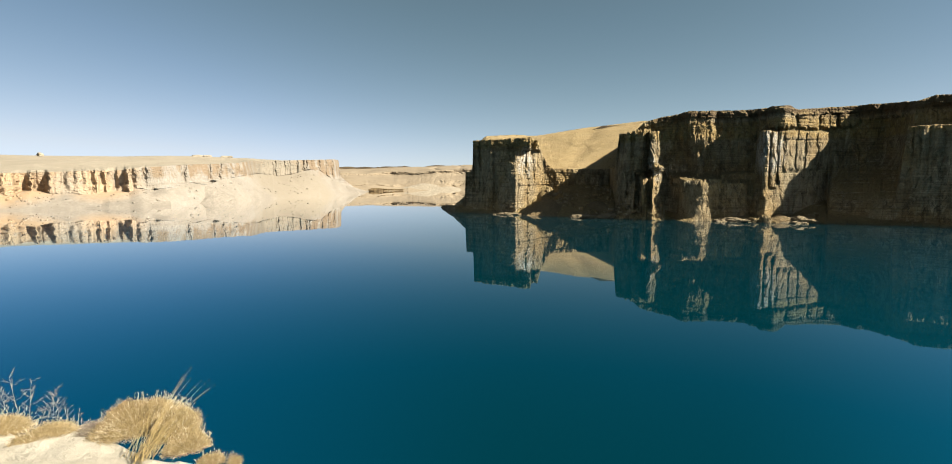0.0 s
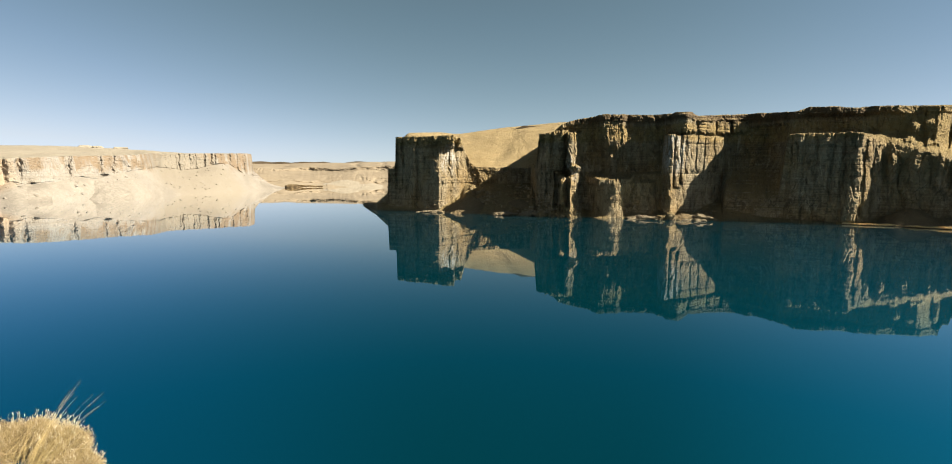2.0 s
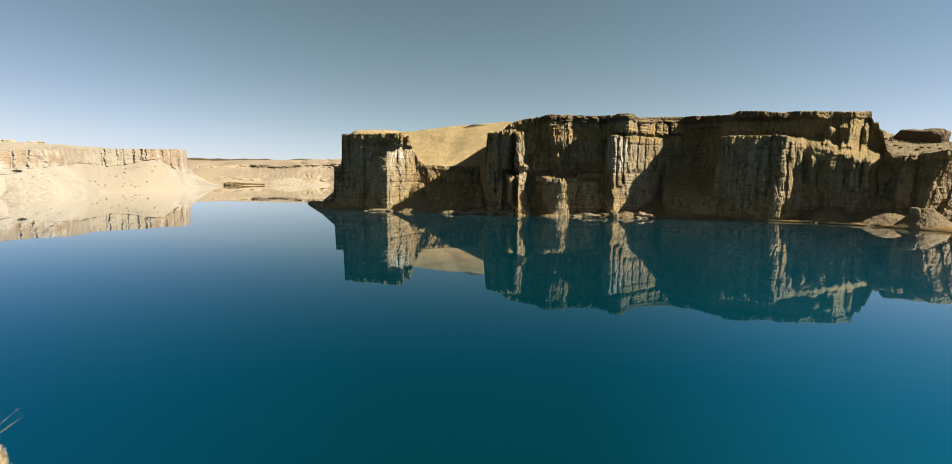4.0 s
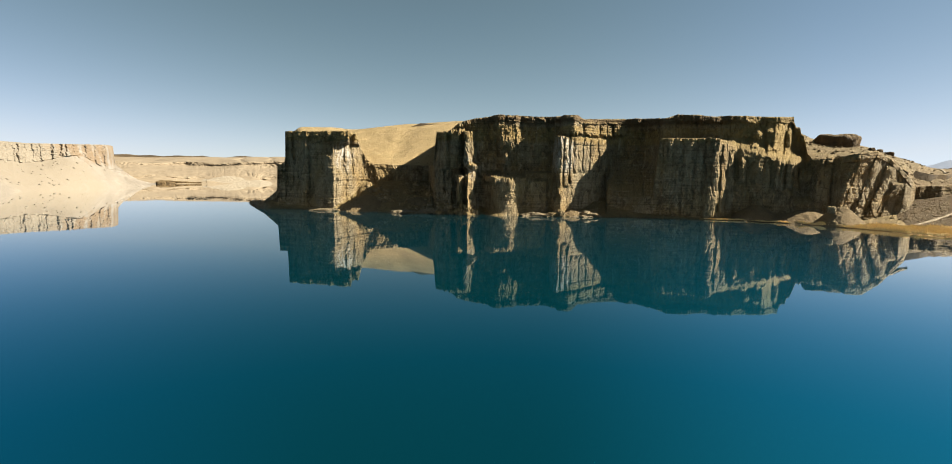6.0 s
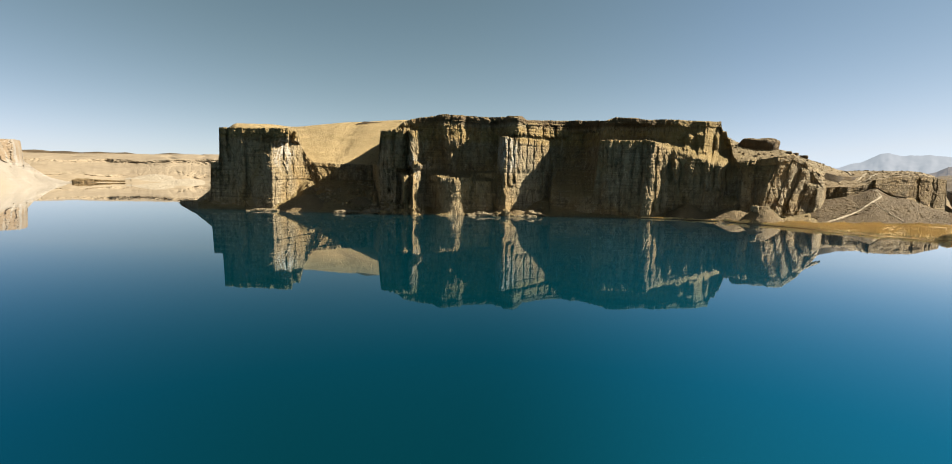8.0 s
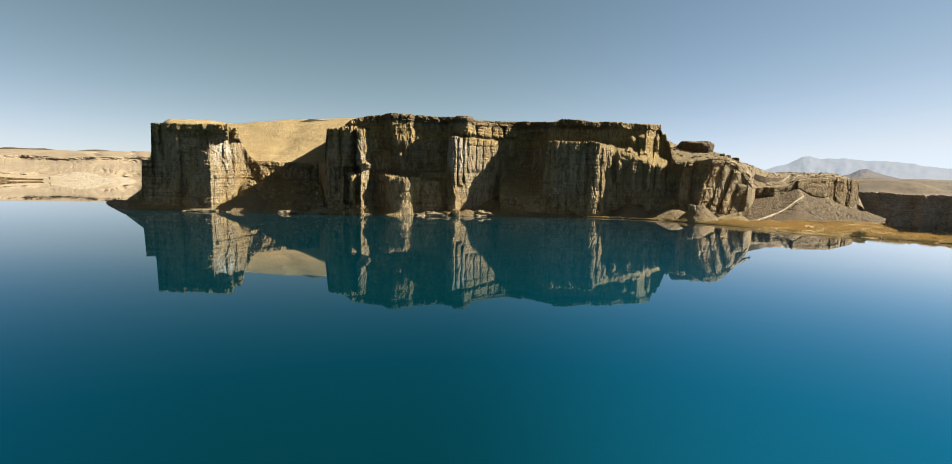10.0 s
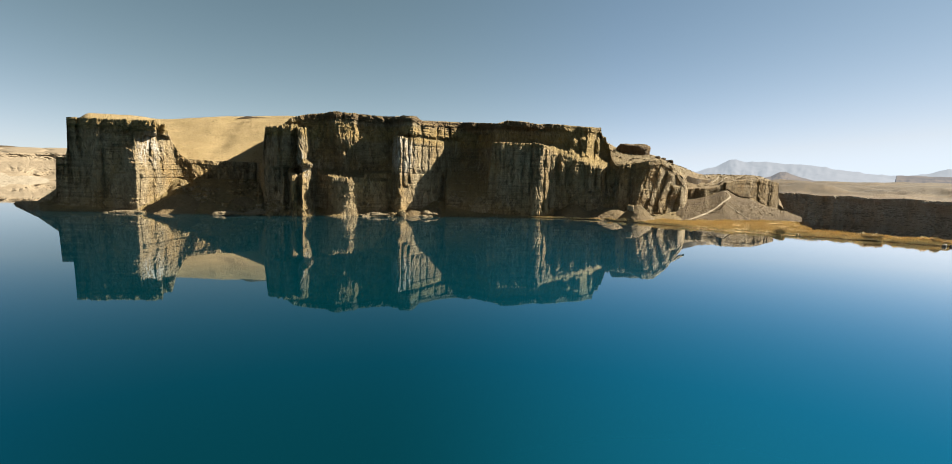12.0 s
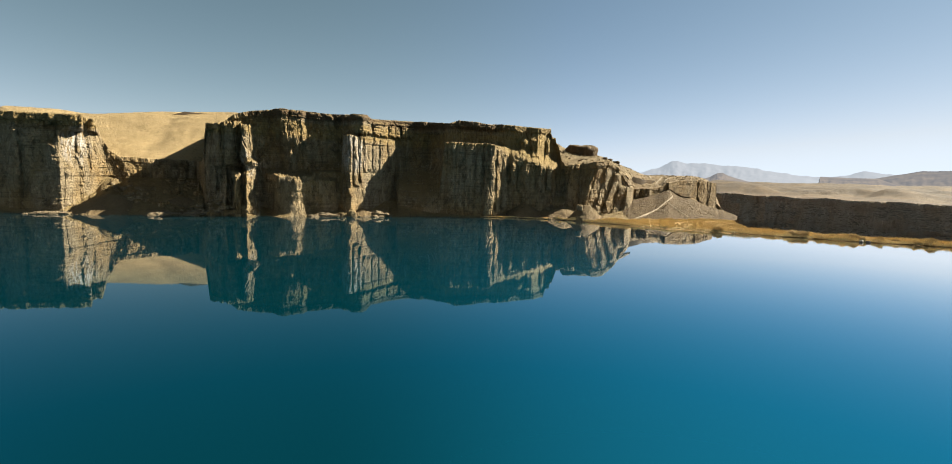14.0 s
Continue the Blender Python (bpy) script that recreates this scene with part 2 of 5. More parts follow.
M_SCREE = soil("scree_soil", (0.30, 0.215, 0.115), (0.20, 0.14, 0.072), (0.07, 0.05, 0.03), 1.0, 1.6, relief=0.4)
M_PALESOIL = soil("pale_soil", (0.47, 0.405, 0.315), (0.38, 0.32, 0.24), (0.26, 0.205, 0.145), 0.6)
M_FARSOIL = soil("far_shore_soil", (0.40, 0.32, 0.225), (0.31, 0.24, 0.165), (0.17, 0.125, 0.08), 0.8, 0.6)
M_PLAIN = soil("plain_soil", (0.17, 0.112, 0.056), (0.055, 0.039, 0.023), (0.045, 0.034, 0.024), 1.0, 0.45, patchy=0.10, fields=0.8)

# clear deep water: body colour under a gloss that grows towards grazing view
k = Mat("lake_water")
k.n.remove(k.b)
body = k.n.new("ShaderNodeBsdfDiffuse")
# uneven sky reflection painted into the body colour by bearing: teal middle, bluer, paler sides
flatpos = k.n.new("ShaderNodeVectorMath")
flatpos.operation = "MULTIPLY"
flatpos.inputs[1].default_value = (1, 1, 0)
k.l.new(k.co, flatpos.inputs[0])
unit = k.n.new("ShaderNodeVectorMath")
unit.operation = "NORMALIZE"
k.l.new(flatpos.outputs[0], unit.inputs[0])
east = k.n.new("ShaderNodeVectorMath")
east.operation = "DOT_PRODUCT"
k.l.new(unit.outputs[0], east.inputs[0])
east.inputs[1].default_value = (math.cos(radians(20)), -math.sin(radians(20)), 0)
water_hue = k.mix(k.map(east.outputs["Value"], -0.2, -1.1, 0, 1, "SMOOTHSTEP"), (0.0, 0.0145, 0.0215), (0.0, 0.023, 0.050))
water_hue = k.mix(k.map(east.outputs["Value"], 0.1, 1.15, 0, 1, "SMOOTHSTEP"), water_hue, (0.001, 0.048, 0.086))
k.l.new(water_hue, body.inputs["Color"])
gloss = k.n.new("ShaderNodeBsdfGlossy")
gloss.inputs["Roughness"].default_value = 0.02
fres = k.n.new("ShaderNodeFresnel")
fres.inputs["IOR"].default_value = 1.42
# blue painted into the reflection, whitening at a rate set by bearing
whiten_rate = k.math("SUBTRACT", k.map(east.outputs["Value"], -0.9, -0.1, 1.6, 4.0), k.map(east.outputs["Value"], 0.25, 0.9, 0.0, 1.3))
whiteness = k.map(k.math("MULTIPLY", k.math("SUBTRACT", fres.outputs[0], 0.14), whiten_rate), 0, 1, 0, 1)
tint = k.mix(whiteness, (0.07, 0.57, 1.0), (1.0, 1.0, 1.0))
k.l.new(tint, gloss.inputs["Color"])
wv = k.n.new("ShaderNodeTexNoise")
wv.inputs["Scale"].default_value, wv.inputs["Detail"].default_value = 0.8, 3
k.l.new(k.co, wv.inputs["Vector"])
bp = k.n.new("ShaderNodeBump")
bp.inputs["Strength"].default_value, bp.inputs["Distance"].default_value = 0.02, 0.02
k.l.new(wv.outputs[0], bp.inputs["Height"])
k.l.new(bp.outputs[0], gloss.inputs["Normal"])
join = k.n.new("ShaderNodeMixShader")
# reflection gain set by bearing to fit the view: weakest in the middle, strongest rightwards
mirror_gain = k.math("ADD", k.map(east.outputs["Value"], -1.0, 0.0, 1.28, 1.15), k.map(east.outputs["Value"], 0.2, 0.9, 0.0, 0.6))
k.l.new(k.math("MINIMUM", k.math("MULTIPLY", fres.outputs[0], mirror_gain), 1.0), join.inputs[0])
k.l.new(body.outputs[0], join.inputs[1])
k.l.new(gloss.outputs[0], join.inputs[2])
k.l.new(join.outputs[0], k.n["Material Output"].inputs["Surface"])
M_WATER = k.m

# air haze over the range painted as a faint blue glow
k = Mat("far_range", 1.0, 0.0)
haze_glow = k.mix(k.noise(0.004, (1, 1, 3), 6), (0.472, 0.54, 0.64), (0.482, 0.55, 0.648))
k.l.new(haze_glow, k.b.inputs["Emission Color"])
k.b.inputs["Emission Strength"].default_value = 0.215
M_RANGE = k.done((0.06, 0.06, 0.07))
# these hills get a weaker bluish glow in place of haze
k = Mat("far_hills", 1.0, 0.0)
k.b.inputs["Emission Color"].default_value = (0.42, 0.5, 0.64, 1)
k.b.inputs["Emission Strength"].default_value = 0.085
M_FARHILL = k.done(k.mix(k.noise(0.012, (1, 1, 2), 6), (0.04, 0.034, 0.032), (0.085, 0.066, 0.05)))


# ---- terrain sheets, laid out by bearing and range from the viewpoint ----
def bumps(d, a, z, features, seed, wobble=1.0):
    """Buttresses, columns and alcoves: bearings a0 to a1, heights z0 to z1, metres out of the wall, edge softness left and right
    in degrees and up and down in metres, roundness."""
    aw = a + wobble * (0.10 * vnoise(a * 5, z / 2.5, 0, seed) + 0.05 * vnoise(a * 16, z / 0.9, 0, seed + 1))
    zw = z + 0.5 * vnoise(a * 5, z / 3, 0, seed + 2) + 0.25 * vnoise(a * 14, z, 0, seed + 3)
    proud, cut = np.zeros_like(d), np.zeros_like(d)
    for a0, a1, z0, z1, out, sl, sr, sz, rnd in features:
        u = np.clip((aw - (a0 + a1) / 2) / ((a1 - a0) / 2 + 0.5 * max(sl, sr)), -1, 1)
        w = ramp(aw, a0 - sl, a0 + sl) * (1 - ramp(aw, a1 - sr, a1 + sr)) * ramp(zw, z0 - sz, z0 + sz) * (1 - ramp(zw, z1 - sz, z1 + sz))
        w = out * w * (1 - rnd + rnd * np.sqrt(1 - u * u))
        proud, cut = (proud + w, cut) if out > 0 and z0 < 5 else (proud, cut - w)
    return proud, cut


def cliff_sheet(top_name, label, az, shore, low, up, ledge, rim, back, mats, seed, flute=0.8, rough=0.9, cap=1.0,
                lean=0.05, skirt=0.25, rows=(20, 180, 40), beds=0.15, foot=None, features=(), spits=(), hill=1.0, rim_el=False, soft=0.9, hump=None, gully=0.0, floor=-0.8, blur=0.0, tall=1.4, crevice=0.0, quiet=(), gullies=0.0, jag=0.0, valley=0.0, wobble=1.0, slant=(), brow=0.04):
    a0, a1, cols = az
    a = np.linspace(a0, a1, cols)[None, :]
    ar = np.radians(a)
    rs, rl, ru, zl, zr = (along(k, a) for k in (shore, low, up, ledge, rim))
    if blur:
        w_ = max(3, int(blur / (a1 - a0) * cols) | 1)
        sm = lambda v: np.convolve(np.pad(v[0], w_ // 2, mode="edge"), np.ones(w_) / w_, "valid")[None, :]
        rs, rl, ru = sm(rs), sm(rl), sm(ru)
    kb = np.array(back, float)
    rb, zb = np.interp(a, kb[:, 0], kb[:, 1]), np.interp(a, kb[:, 0], kb[:, 2])
    w_ = max(3, int(1.5 / (a1 - a0) * cols) | 1)
    zb = np.convolve(np.pad(zb[0], w_ // 2, mode="edge"), np.ones(w_) / w_, "valid")[None, :]
    s = ar * 215.0
    if rim_el:
        zr = EYE + ru * np.tan(np.radians(zr))
    zr0 = zr
    zl = zl + 0.4 * vnoise(s / 4.5, 0.2, 0, seed + 33) + 0.15 * vnoise(s / 1.1, 0.7, 0, seed + 34) + jag * ramp(a, 47.5, 49) * fbm(s / 2.6, 0.3, 0, seed + 76, 3)
    sw = along(soft, a) if isinstance(soft, list) else soft
    zr = zr + 0.22 * vnoise(s / 5, 0, 0, seed + 30) + 0.06 * vnoise(s / 1.2, 0, 0, seed + 31)
    for c, hw, out in spits:
        rs = rs - out * np.clip(1 - ((a - c) / hw) ** 2, 0, 1)
    gap = np.maximum(rl - rs, 0.3)
    zf = np.minimum(gap * (along(skirt, a) if isinstance(skirt, list) else skirt) * (1 + 0.5 * vnoise(s / 6, seed)), zr * 0.6) + 0.2
    if foot:
        zf = np.maximum(zf, along(foot, a) * (1 + 0.12 * vnoise(s / 5, 0.5, 0, seed + 32) + gully * fbm(s / 22, 0.5, 0, seed + 35, 3)))
    if floor < -1:
        zf = along(foot, a) + 0.8 * vnoise(s / 5, 0.5, 0, seed + 32)
    ns, nw, nt = rows
    # wall
    t = np.linspace(0, 1, nw)[:, None]
    z = zf + (zr - zf) * t
    b = ramp(z, zl - sw, zl + sw)
    tilt = 0 * (z + s)
    for c0, c1, zmid, step in slant:
        tilt = tilt + step * (z - zmid) * ramp(a, c0, c0 + 1.5) * (1 - ramp(a, c1 - 1.5, c1))
    lower = np.interp(a - tilt, a[0], rl[0])
    base = lower * (1 - b) + ru * b + lean * (z - zf)
    warp = s + 1.2 * vnoise(s / 6, z / 7, 3.3, seed + 5) + 0.3 * vnoise(s / 1.5, z / 2, 1.3, seed + 15)
    where = 0.35 + 1.1 * ramp(vnoise(s / 14, z / 12, 0, seed + 16), -0.5, 0.6)
    out = flute * where * (1.5 * np.abs(vnoise(warp / 4.2, z / 30, 0, seed + 1)) + 0.8 * np.abs(vnoise(warp / 1.5, z / 11, 0, seed + 2)) - 0.7)
    n1 = vnoise(warp / 3.0, z / (4.5 * tall), 0, seed + 3) + 0.12 * vnoise(s / 0.8, z / 0.8, 0, seed + 19)
    n2 = vnoise(warp / 1.1, z / (1.6 * tall), 0, seed + 4)
    facet = lambda v, k_: (np.floor(v * k_) + ramp(v * k_ - np.floor(v * k_), 0.7, 1.0)) / k_
    blocks = 0.9 * facet(n1, 2.6) + 0.45 * facet(n2, 2.2)
    joint = np.exp(-(vnoise(warp / 2.4, z / 16, 0, seed + 70) / 0.07) ** 2) * ramp(vnoise(s / 6, z / 6, 0, seed + 71), -0.3, 0.3)
    seam = np.exp(-(vnoise((z + 0.5 * vnoise(s / 18, 0, 0, seed + 73)) / 1.5, s / 60, 0, seed + 72) / 0.09) ** 2) * ramp(vnoise(s / 9, z / 5, 0, seed + 74), -0.2, 0.4)
    calm = np.ones_like(z + s)
    for c0, c1, y0, y1, k_ in quiet:
        calm = calm * (1 - (1 - k_) * ramp(a, c0 - 0.3, c0 + 0.3) * (1 - ramp(a, c1 - 0.3, c1 + 0.3)) * ramp(z, y0 - 1, y0 + 1) * (1 - ramp(z, y1 - 1, y1 + 1)))
    out = out + rough * (1.1 * vnoise(s / 8, z / 8, 0, seed + 14) + blocks + 0.16 * vnoise(s / 0.55, z / 0.5, 0, seed + 6) + 0.10 * vnoise(s / 0.28, z / 0.3, 0, seed + 26))
    out = out * calm - crevice * (0.9 * joint + 0.45 * seam)
    zz = z + 0.8 * vnoise(s / 30, 0, 0, seed + 7)
    out = out + beds * (1.6 - where) * (vnoise(zz / 1.3, 0.5, 0, seed + 8) + 0.6 * vnoise(zz / 0.5, s / 25, 0, seed + 9))
    over = ramp(z, zr - 2.5 - 0.5 * vnoise(s / 7, 0, 0, seed + 75), zr - 2.2 - 0.5 * vnoise(s / 7, 0, 0, seed + 75)) * (1 - 0.4 * ramp(z, zr - 0.4, zr))
    out = out + (along(cap, a) if isinstance(cap, list) else cap) * over * (1.3 + 0.5 * vnoise(s / 4, 0, 0, seed + 10) + 0.15 * vnoise(s / 1.3, z / 1.2, 0, seed + 17))
    fade = ramp(t, 0.0, 0.06)
    proud, cut = bumps(base, a - tilt, z, features, seed + 40, wobble)
    d = base - proud + (cut - out) * fade
    # skirt from under the water to the wall's foot
    q = np.linspace(0, 1, ns)[:, None]
    ds = rs + 1.1 * vnoise(s / 7, 0, 0, seed + 12) + 0.35 * vnoise(s / 2.2, 0, 0, seed + 13)
    ds = np.minimum(ds, d[:1] - 0.6)
    dsk = ds + (d[:1] - ds) * q
    zsk = floor + (zf - floor) * np.where(zf < 6, 0.42 * q ** 0.4 + 0.58 * q ** 2.5, q ** 0.9) + gully * 6 * fbm(s / 9, dsk / 30, 0, seed + 36, 3) * q * (1 - q) * 2 + (0.3 * vnoise(s / 4, dsk / 2.5, 0, seed + 11) + 0.10 * vnoise(s / 0.9, dsk / 0.8, 0, seed + 18)) * q * (1 - q) * 3
    X = np.vstack([dsk[:-1], d]) * np.sin(ar)
    Y = np.vstack([dsk[:-1], d]) * np.cos(ar)
    Z = np.vstack([zsk[:-1], z + 0 * d])
    root = thing(top_name, label, "cliff", kind="structure")
    put("cliff_face", grid_mesh("cliff_face", X, Y, Z), mats[0], root)
    # top, running back to the plateau
    p = np.linspace(0, 1, nt)[:, None] ** 1.6
    lip = 1 - ramp(p, 0.0, brow)
    smooth = base[-1:]
    dt = smooth + (d[-1:] - smooth) * lip + (rb - smooth) * p
    zt = zr0 + (zr - zr0) * lip + (zb - zr0) * np.sin(p * math.pi / 2) ** hill
    if hump:
        h0, r0 = hump
        h0 = np.minimum(h0, zr0)
        rise = h0 + (zb - h0) * np.sin(np.clip((dt - r0) / (rb - r0), 0, 1) * math.pi / 2) - 40 * (dt < r0)
        flat = zr0 + (zr - zr0) * lip - 4 * p
        zt = np.where(rise > flat, rise, flat)
    und = 7.0 if floor < -1 else 0.0
    zt = zt + und * ramp(p, 0.02, 0.2) * fbm(s / 30, dt / 90, 0, seed + 60, 4) * (1 - ramp(p, 0.8, 1.0))
    zt = zt - valley * np.exp(-((a - 11.5 - 0.05 * (dt - 246)) / 1.3) ** 2) * ramp(dt, 246, 262) * (1 - ramp(dt, 290, 318))
    zt = zt - gullies * np.sqrt(p) * (1 - p) * np.exp(-(vnoise(s / 9 + 0.25 * vnoise(s / 20, dt / 25, 0, seed + 81), dt / 200, 0, seed + 80) / 0.2) ** 2)
    zt = zt + np.sqrt(p) * (1 - p) * 3.2 * (fbm(s / 34, dt / 34, 0, seed + 20, 5) + 0.12 * vnoise(s / 2, dt / 2, 0, seed + 25))
    put("top_slope", grid_mesh("top_slope", dt * np.sin(ar), dt * np.cos(ar), zt), mats[1], root)
    return root, (a[0], dsk, zsk), (a[0], dt, zt)


def scree(parent, az, r, h, reach, seed, mat, spread=1.0):
    """A cone of scree leaning on the wall."""
    n = 130
    u = np.linspace(-1, 1, n)[None, :]
    v = np.linspace(-1, 1, n)[:, None]
    q = np.sqrt((u / spread) ** 2 + v ** 2 + 0.03) + 0.05 * fbm(u * 2.0, v * 2.0, 0, seed, 2) + 0.012 * fbm(u * 14, v * 14, 0, seed + 2, 3)
    z = h * (1 - q) - 0.6 + 0.14 * fbm(u * 14, v * 14, 0, seed + 5, 4)
    z = np.maximum(z, -1.5)
    ar = math.radians(az)
    x = u * reach * math.cos(ar) + v * reach * math.sin(ar) + r * math.sin(ar)
    y = -u * reach * math.sin(ar) + v * reach * math.cos(ar) + r * math.cos(ar)
    put("scree_cone", grid_mesh("scree_cone", x, y, z), mat, parent)


# water
LAKE = [(-180, 9), (-100, 9), (-75, 300), (-62, 420), (-30, 520), (-13, 720), (2, 760), (2.5, 300), (46, 300), (60, 235), (64, 208), (70, 204), (76, 205), (82, 207), (90, 217), (100, 228), (112, 200), (130, 40), (140, 9), (180, 9)]
la = np.linspace(-180, 179, 360)
lr = along(LAKE, la)
ring = [(float(r * math.sin(radians(b))), float(r * math.cos(radians(b))), 0.0) for b, r in zip(la, lr)]
w = raw_mesh("water", [(0, 0, 0)] + ring, [(0, 1 + (i + 1) % 360, 1 + i) for i in range(360)])
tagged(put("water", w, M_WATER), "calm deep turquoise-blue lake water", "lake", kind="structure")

# the mesa, feature by feature
TOWER = [
    (4.2, 5.3, 2, 10, 1.6, .3, .25, 2, 1), (4.6, 5.4, 16, 23, 1.2, .2, .2, 2, 1), (3.3, 4.0, 1, 14, 1.2, .2, .2, 2, 1), (1.8, 2.5, 1, 20, 1.2, .2, .2, 3, 1),
    (4.5, 7.05, 30.0, 35.5, 1.8, .15, .08, .4, 0), (1.05, 1.35, 22, 36, -1.8, .08, .08, 1, 0), (2.7, 2.9, 6, 26, -1.0, .1, .1, 3, 0),
    (5.4, 6.1, 18, 29, 0.9, .1, .1, 1, 1), (6.5, 7.1, 16, 28, 0.9, .1, .1, 1, 1), (7.4, 8.0, 14, 25, 0.8, .1, .1, 1, 1),
    (5.1, 6.2, 1, 17, 1.2, .2, .2, 2, 1), (6.7, 7.6, 2, 15, 1.4, .2, .2, 2, 1),
    (8.73, 9.85, 8, 17.2, -0.7, .08, .12, .5, 0),
    (10.76, 12.17, 9, 17.2, -0.8, .08, .12, .5, 0), (8.3, 16, 17.3, 18.2, -0.4, .3, .3, .15, 0)]
PILLARS = [
    (16.85, 18.3, 4, 33.2, 4.0, .25, .5, .6, .8), (18.35, 19.8, 4, 34, 4.5, .2, .6, .8, .8),
    (19.95, 21.15, 19.0, 33.3, 8.5, .1, .75, .6, .6), (20.25, 21.55, 2.4, 20.5, 9.5, .2, .8, .8, .5),
    (19.2, 20.55, 2.4, 16.0, 12.5, .2, .8, .6, .5), (18.2, 19.15, -2, 12.5, 4.0, .2, .2, 1.0, .7), (17.93, 18.64, 3, 18.2, 3.5, .1, .1, .5, 1)]
BLOCK = [
    (23.4, 26.3, 28, 42, 5.0, .5, .3, 2.5, .7), (23.9, 25.8, 22, 30, 4.5, .4, .3, 3, .7), (24.3, 25.3, 16.5, 24, 3.5, .3, .3, 2, 1),
    (22.4, 27.1, -2, 16.6, 6.0, 1.2, 1.9, 1.6, .5), (24.0, 26.9, -2, 15.0, 3.0, 1.0, 1.4, 2.5, .8), (22.2, 24, 13, 16.6, 4, .5, .6, 1.2, .8), (27.2, 29.6, -2, 14.5, 3.0, .3, .3, 1, .4),
    (31.05, 33.4, 32.8, 42, 4.0, .2, .2, .7, .5), (30.55, 31.35, 8, 32.3, 3.4, .1, .1, .8, 1), (31.4, 32.0, 12, 32, 2.6, .08, .08, .8, 1),
    (32.05, 32.5, 14, 32, 2.0, .08, .08, .8, 1), (32.6, 33.5, 18, 31.5, 1.3, .1, .1, .8, 1), (33.55, 34.3, 18, 31.8, 1.2, .1, .1, .8, 1)]
BLOCK_EAST = [
    (34.35, 35.2, 18, 31.5, 1.3, .1, .1, .8, 1), (35.25, 36.0, 18, 31.8, 1.3, .1, .1, .8, 1), (30.4, 32.3, 1, 11, 0.8, .2, .2, 2, 1),
    (33.5, 35.2, 32.6, 38.3, 3.0, .1, .1, .5, .3), (35.35, 36.6, 33.2, 38.2, 3.0, .1, .1, .5, .5), (36.8, 38.2, 33.6, 38.5, 2.6, .1, .1, .5, .4),
    (38.2, 41.5, 35.8, 42, 1.6, .3, .3, .4, .2), (43.1, 48.5, 38.2, 44, 2.4, .2, .2, .4, .1), (36.5, 41, 24, 25, -0.5, .3, .3, .2, 0),
    (42.0, 43.0, 1, 31.5, 1.2, .12, .12, .6, 1)]
CENTRE = [
    (43.1, 43.9, 1, 32, 0.8, .12, .12, .6, 1), (44.1, 45.3, 1, 31.6, 1.0, .12, .12, .6, 1), (45.35, 46.0, 6, 32, 0.9, .12, .12, .6, 1),
    (46.3, 47.5, 1, 32, 2.2, .12, .08, .6, .8), (47.75, 48.2, 3, 29, 1.2, .08, .08, 1, 1), (48.4, 48.9, 3, 27, 1.2, .08, .08, 1, 1),
    (49.35, 50.0, 14, 23.4, 2.8, .1, .1, 1, 1), (50.6, 51.6, 5, 22, 1.6, .3, .3, 2, 1), (52.5, 53.4, 11, 23.5, 2.4, .15, .12, 1, 1),
    (53.5, 54.3, 12, 22.5, 2.2, .12, .12, 1, 1), (45.8, 47.6, 30, 32.6, 1.2, .2, .1, .4, .3)]
EAST = [
    (54.35, 55.8, 8, 22.5, -4.0, .15, .25, 2, 0), (50.3, 51.2, 28, 34.8, 1.8, .1, .1, .6, 1), (51.6, 53.0, 27, 35, 2.2, .12, .12, .6, 1),
    (53.2, 53.8, 26, 36, 1.5, .08, .08, .6, 1), (56.0, 57.2, 4, 25.5, 1.8, .15, .15, 1, 1), (57.3, 58.5, 4, 26.5, 2.0, .15, .12, 1, 1),
    (59.6, 60.2, 4, 25, 1.6, .1, .1, 1, 1), (60.6, 61.3, 2, 21, 2.4, .1, .1, 1, 1), (61.5, 62.2, -1, 15.0, 1.5, .15, .15, .8, 1), (62.4, 63.1, -1, 14.6, 1.5, .15, .15, .8, 1)]
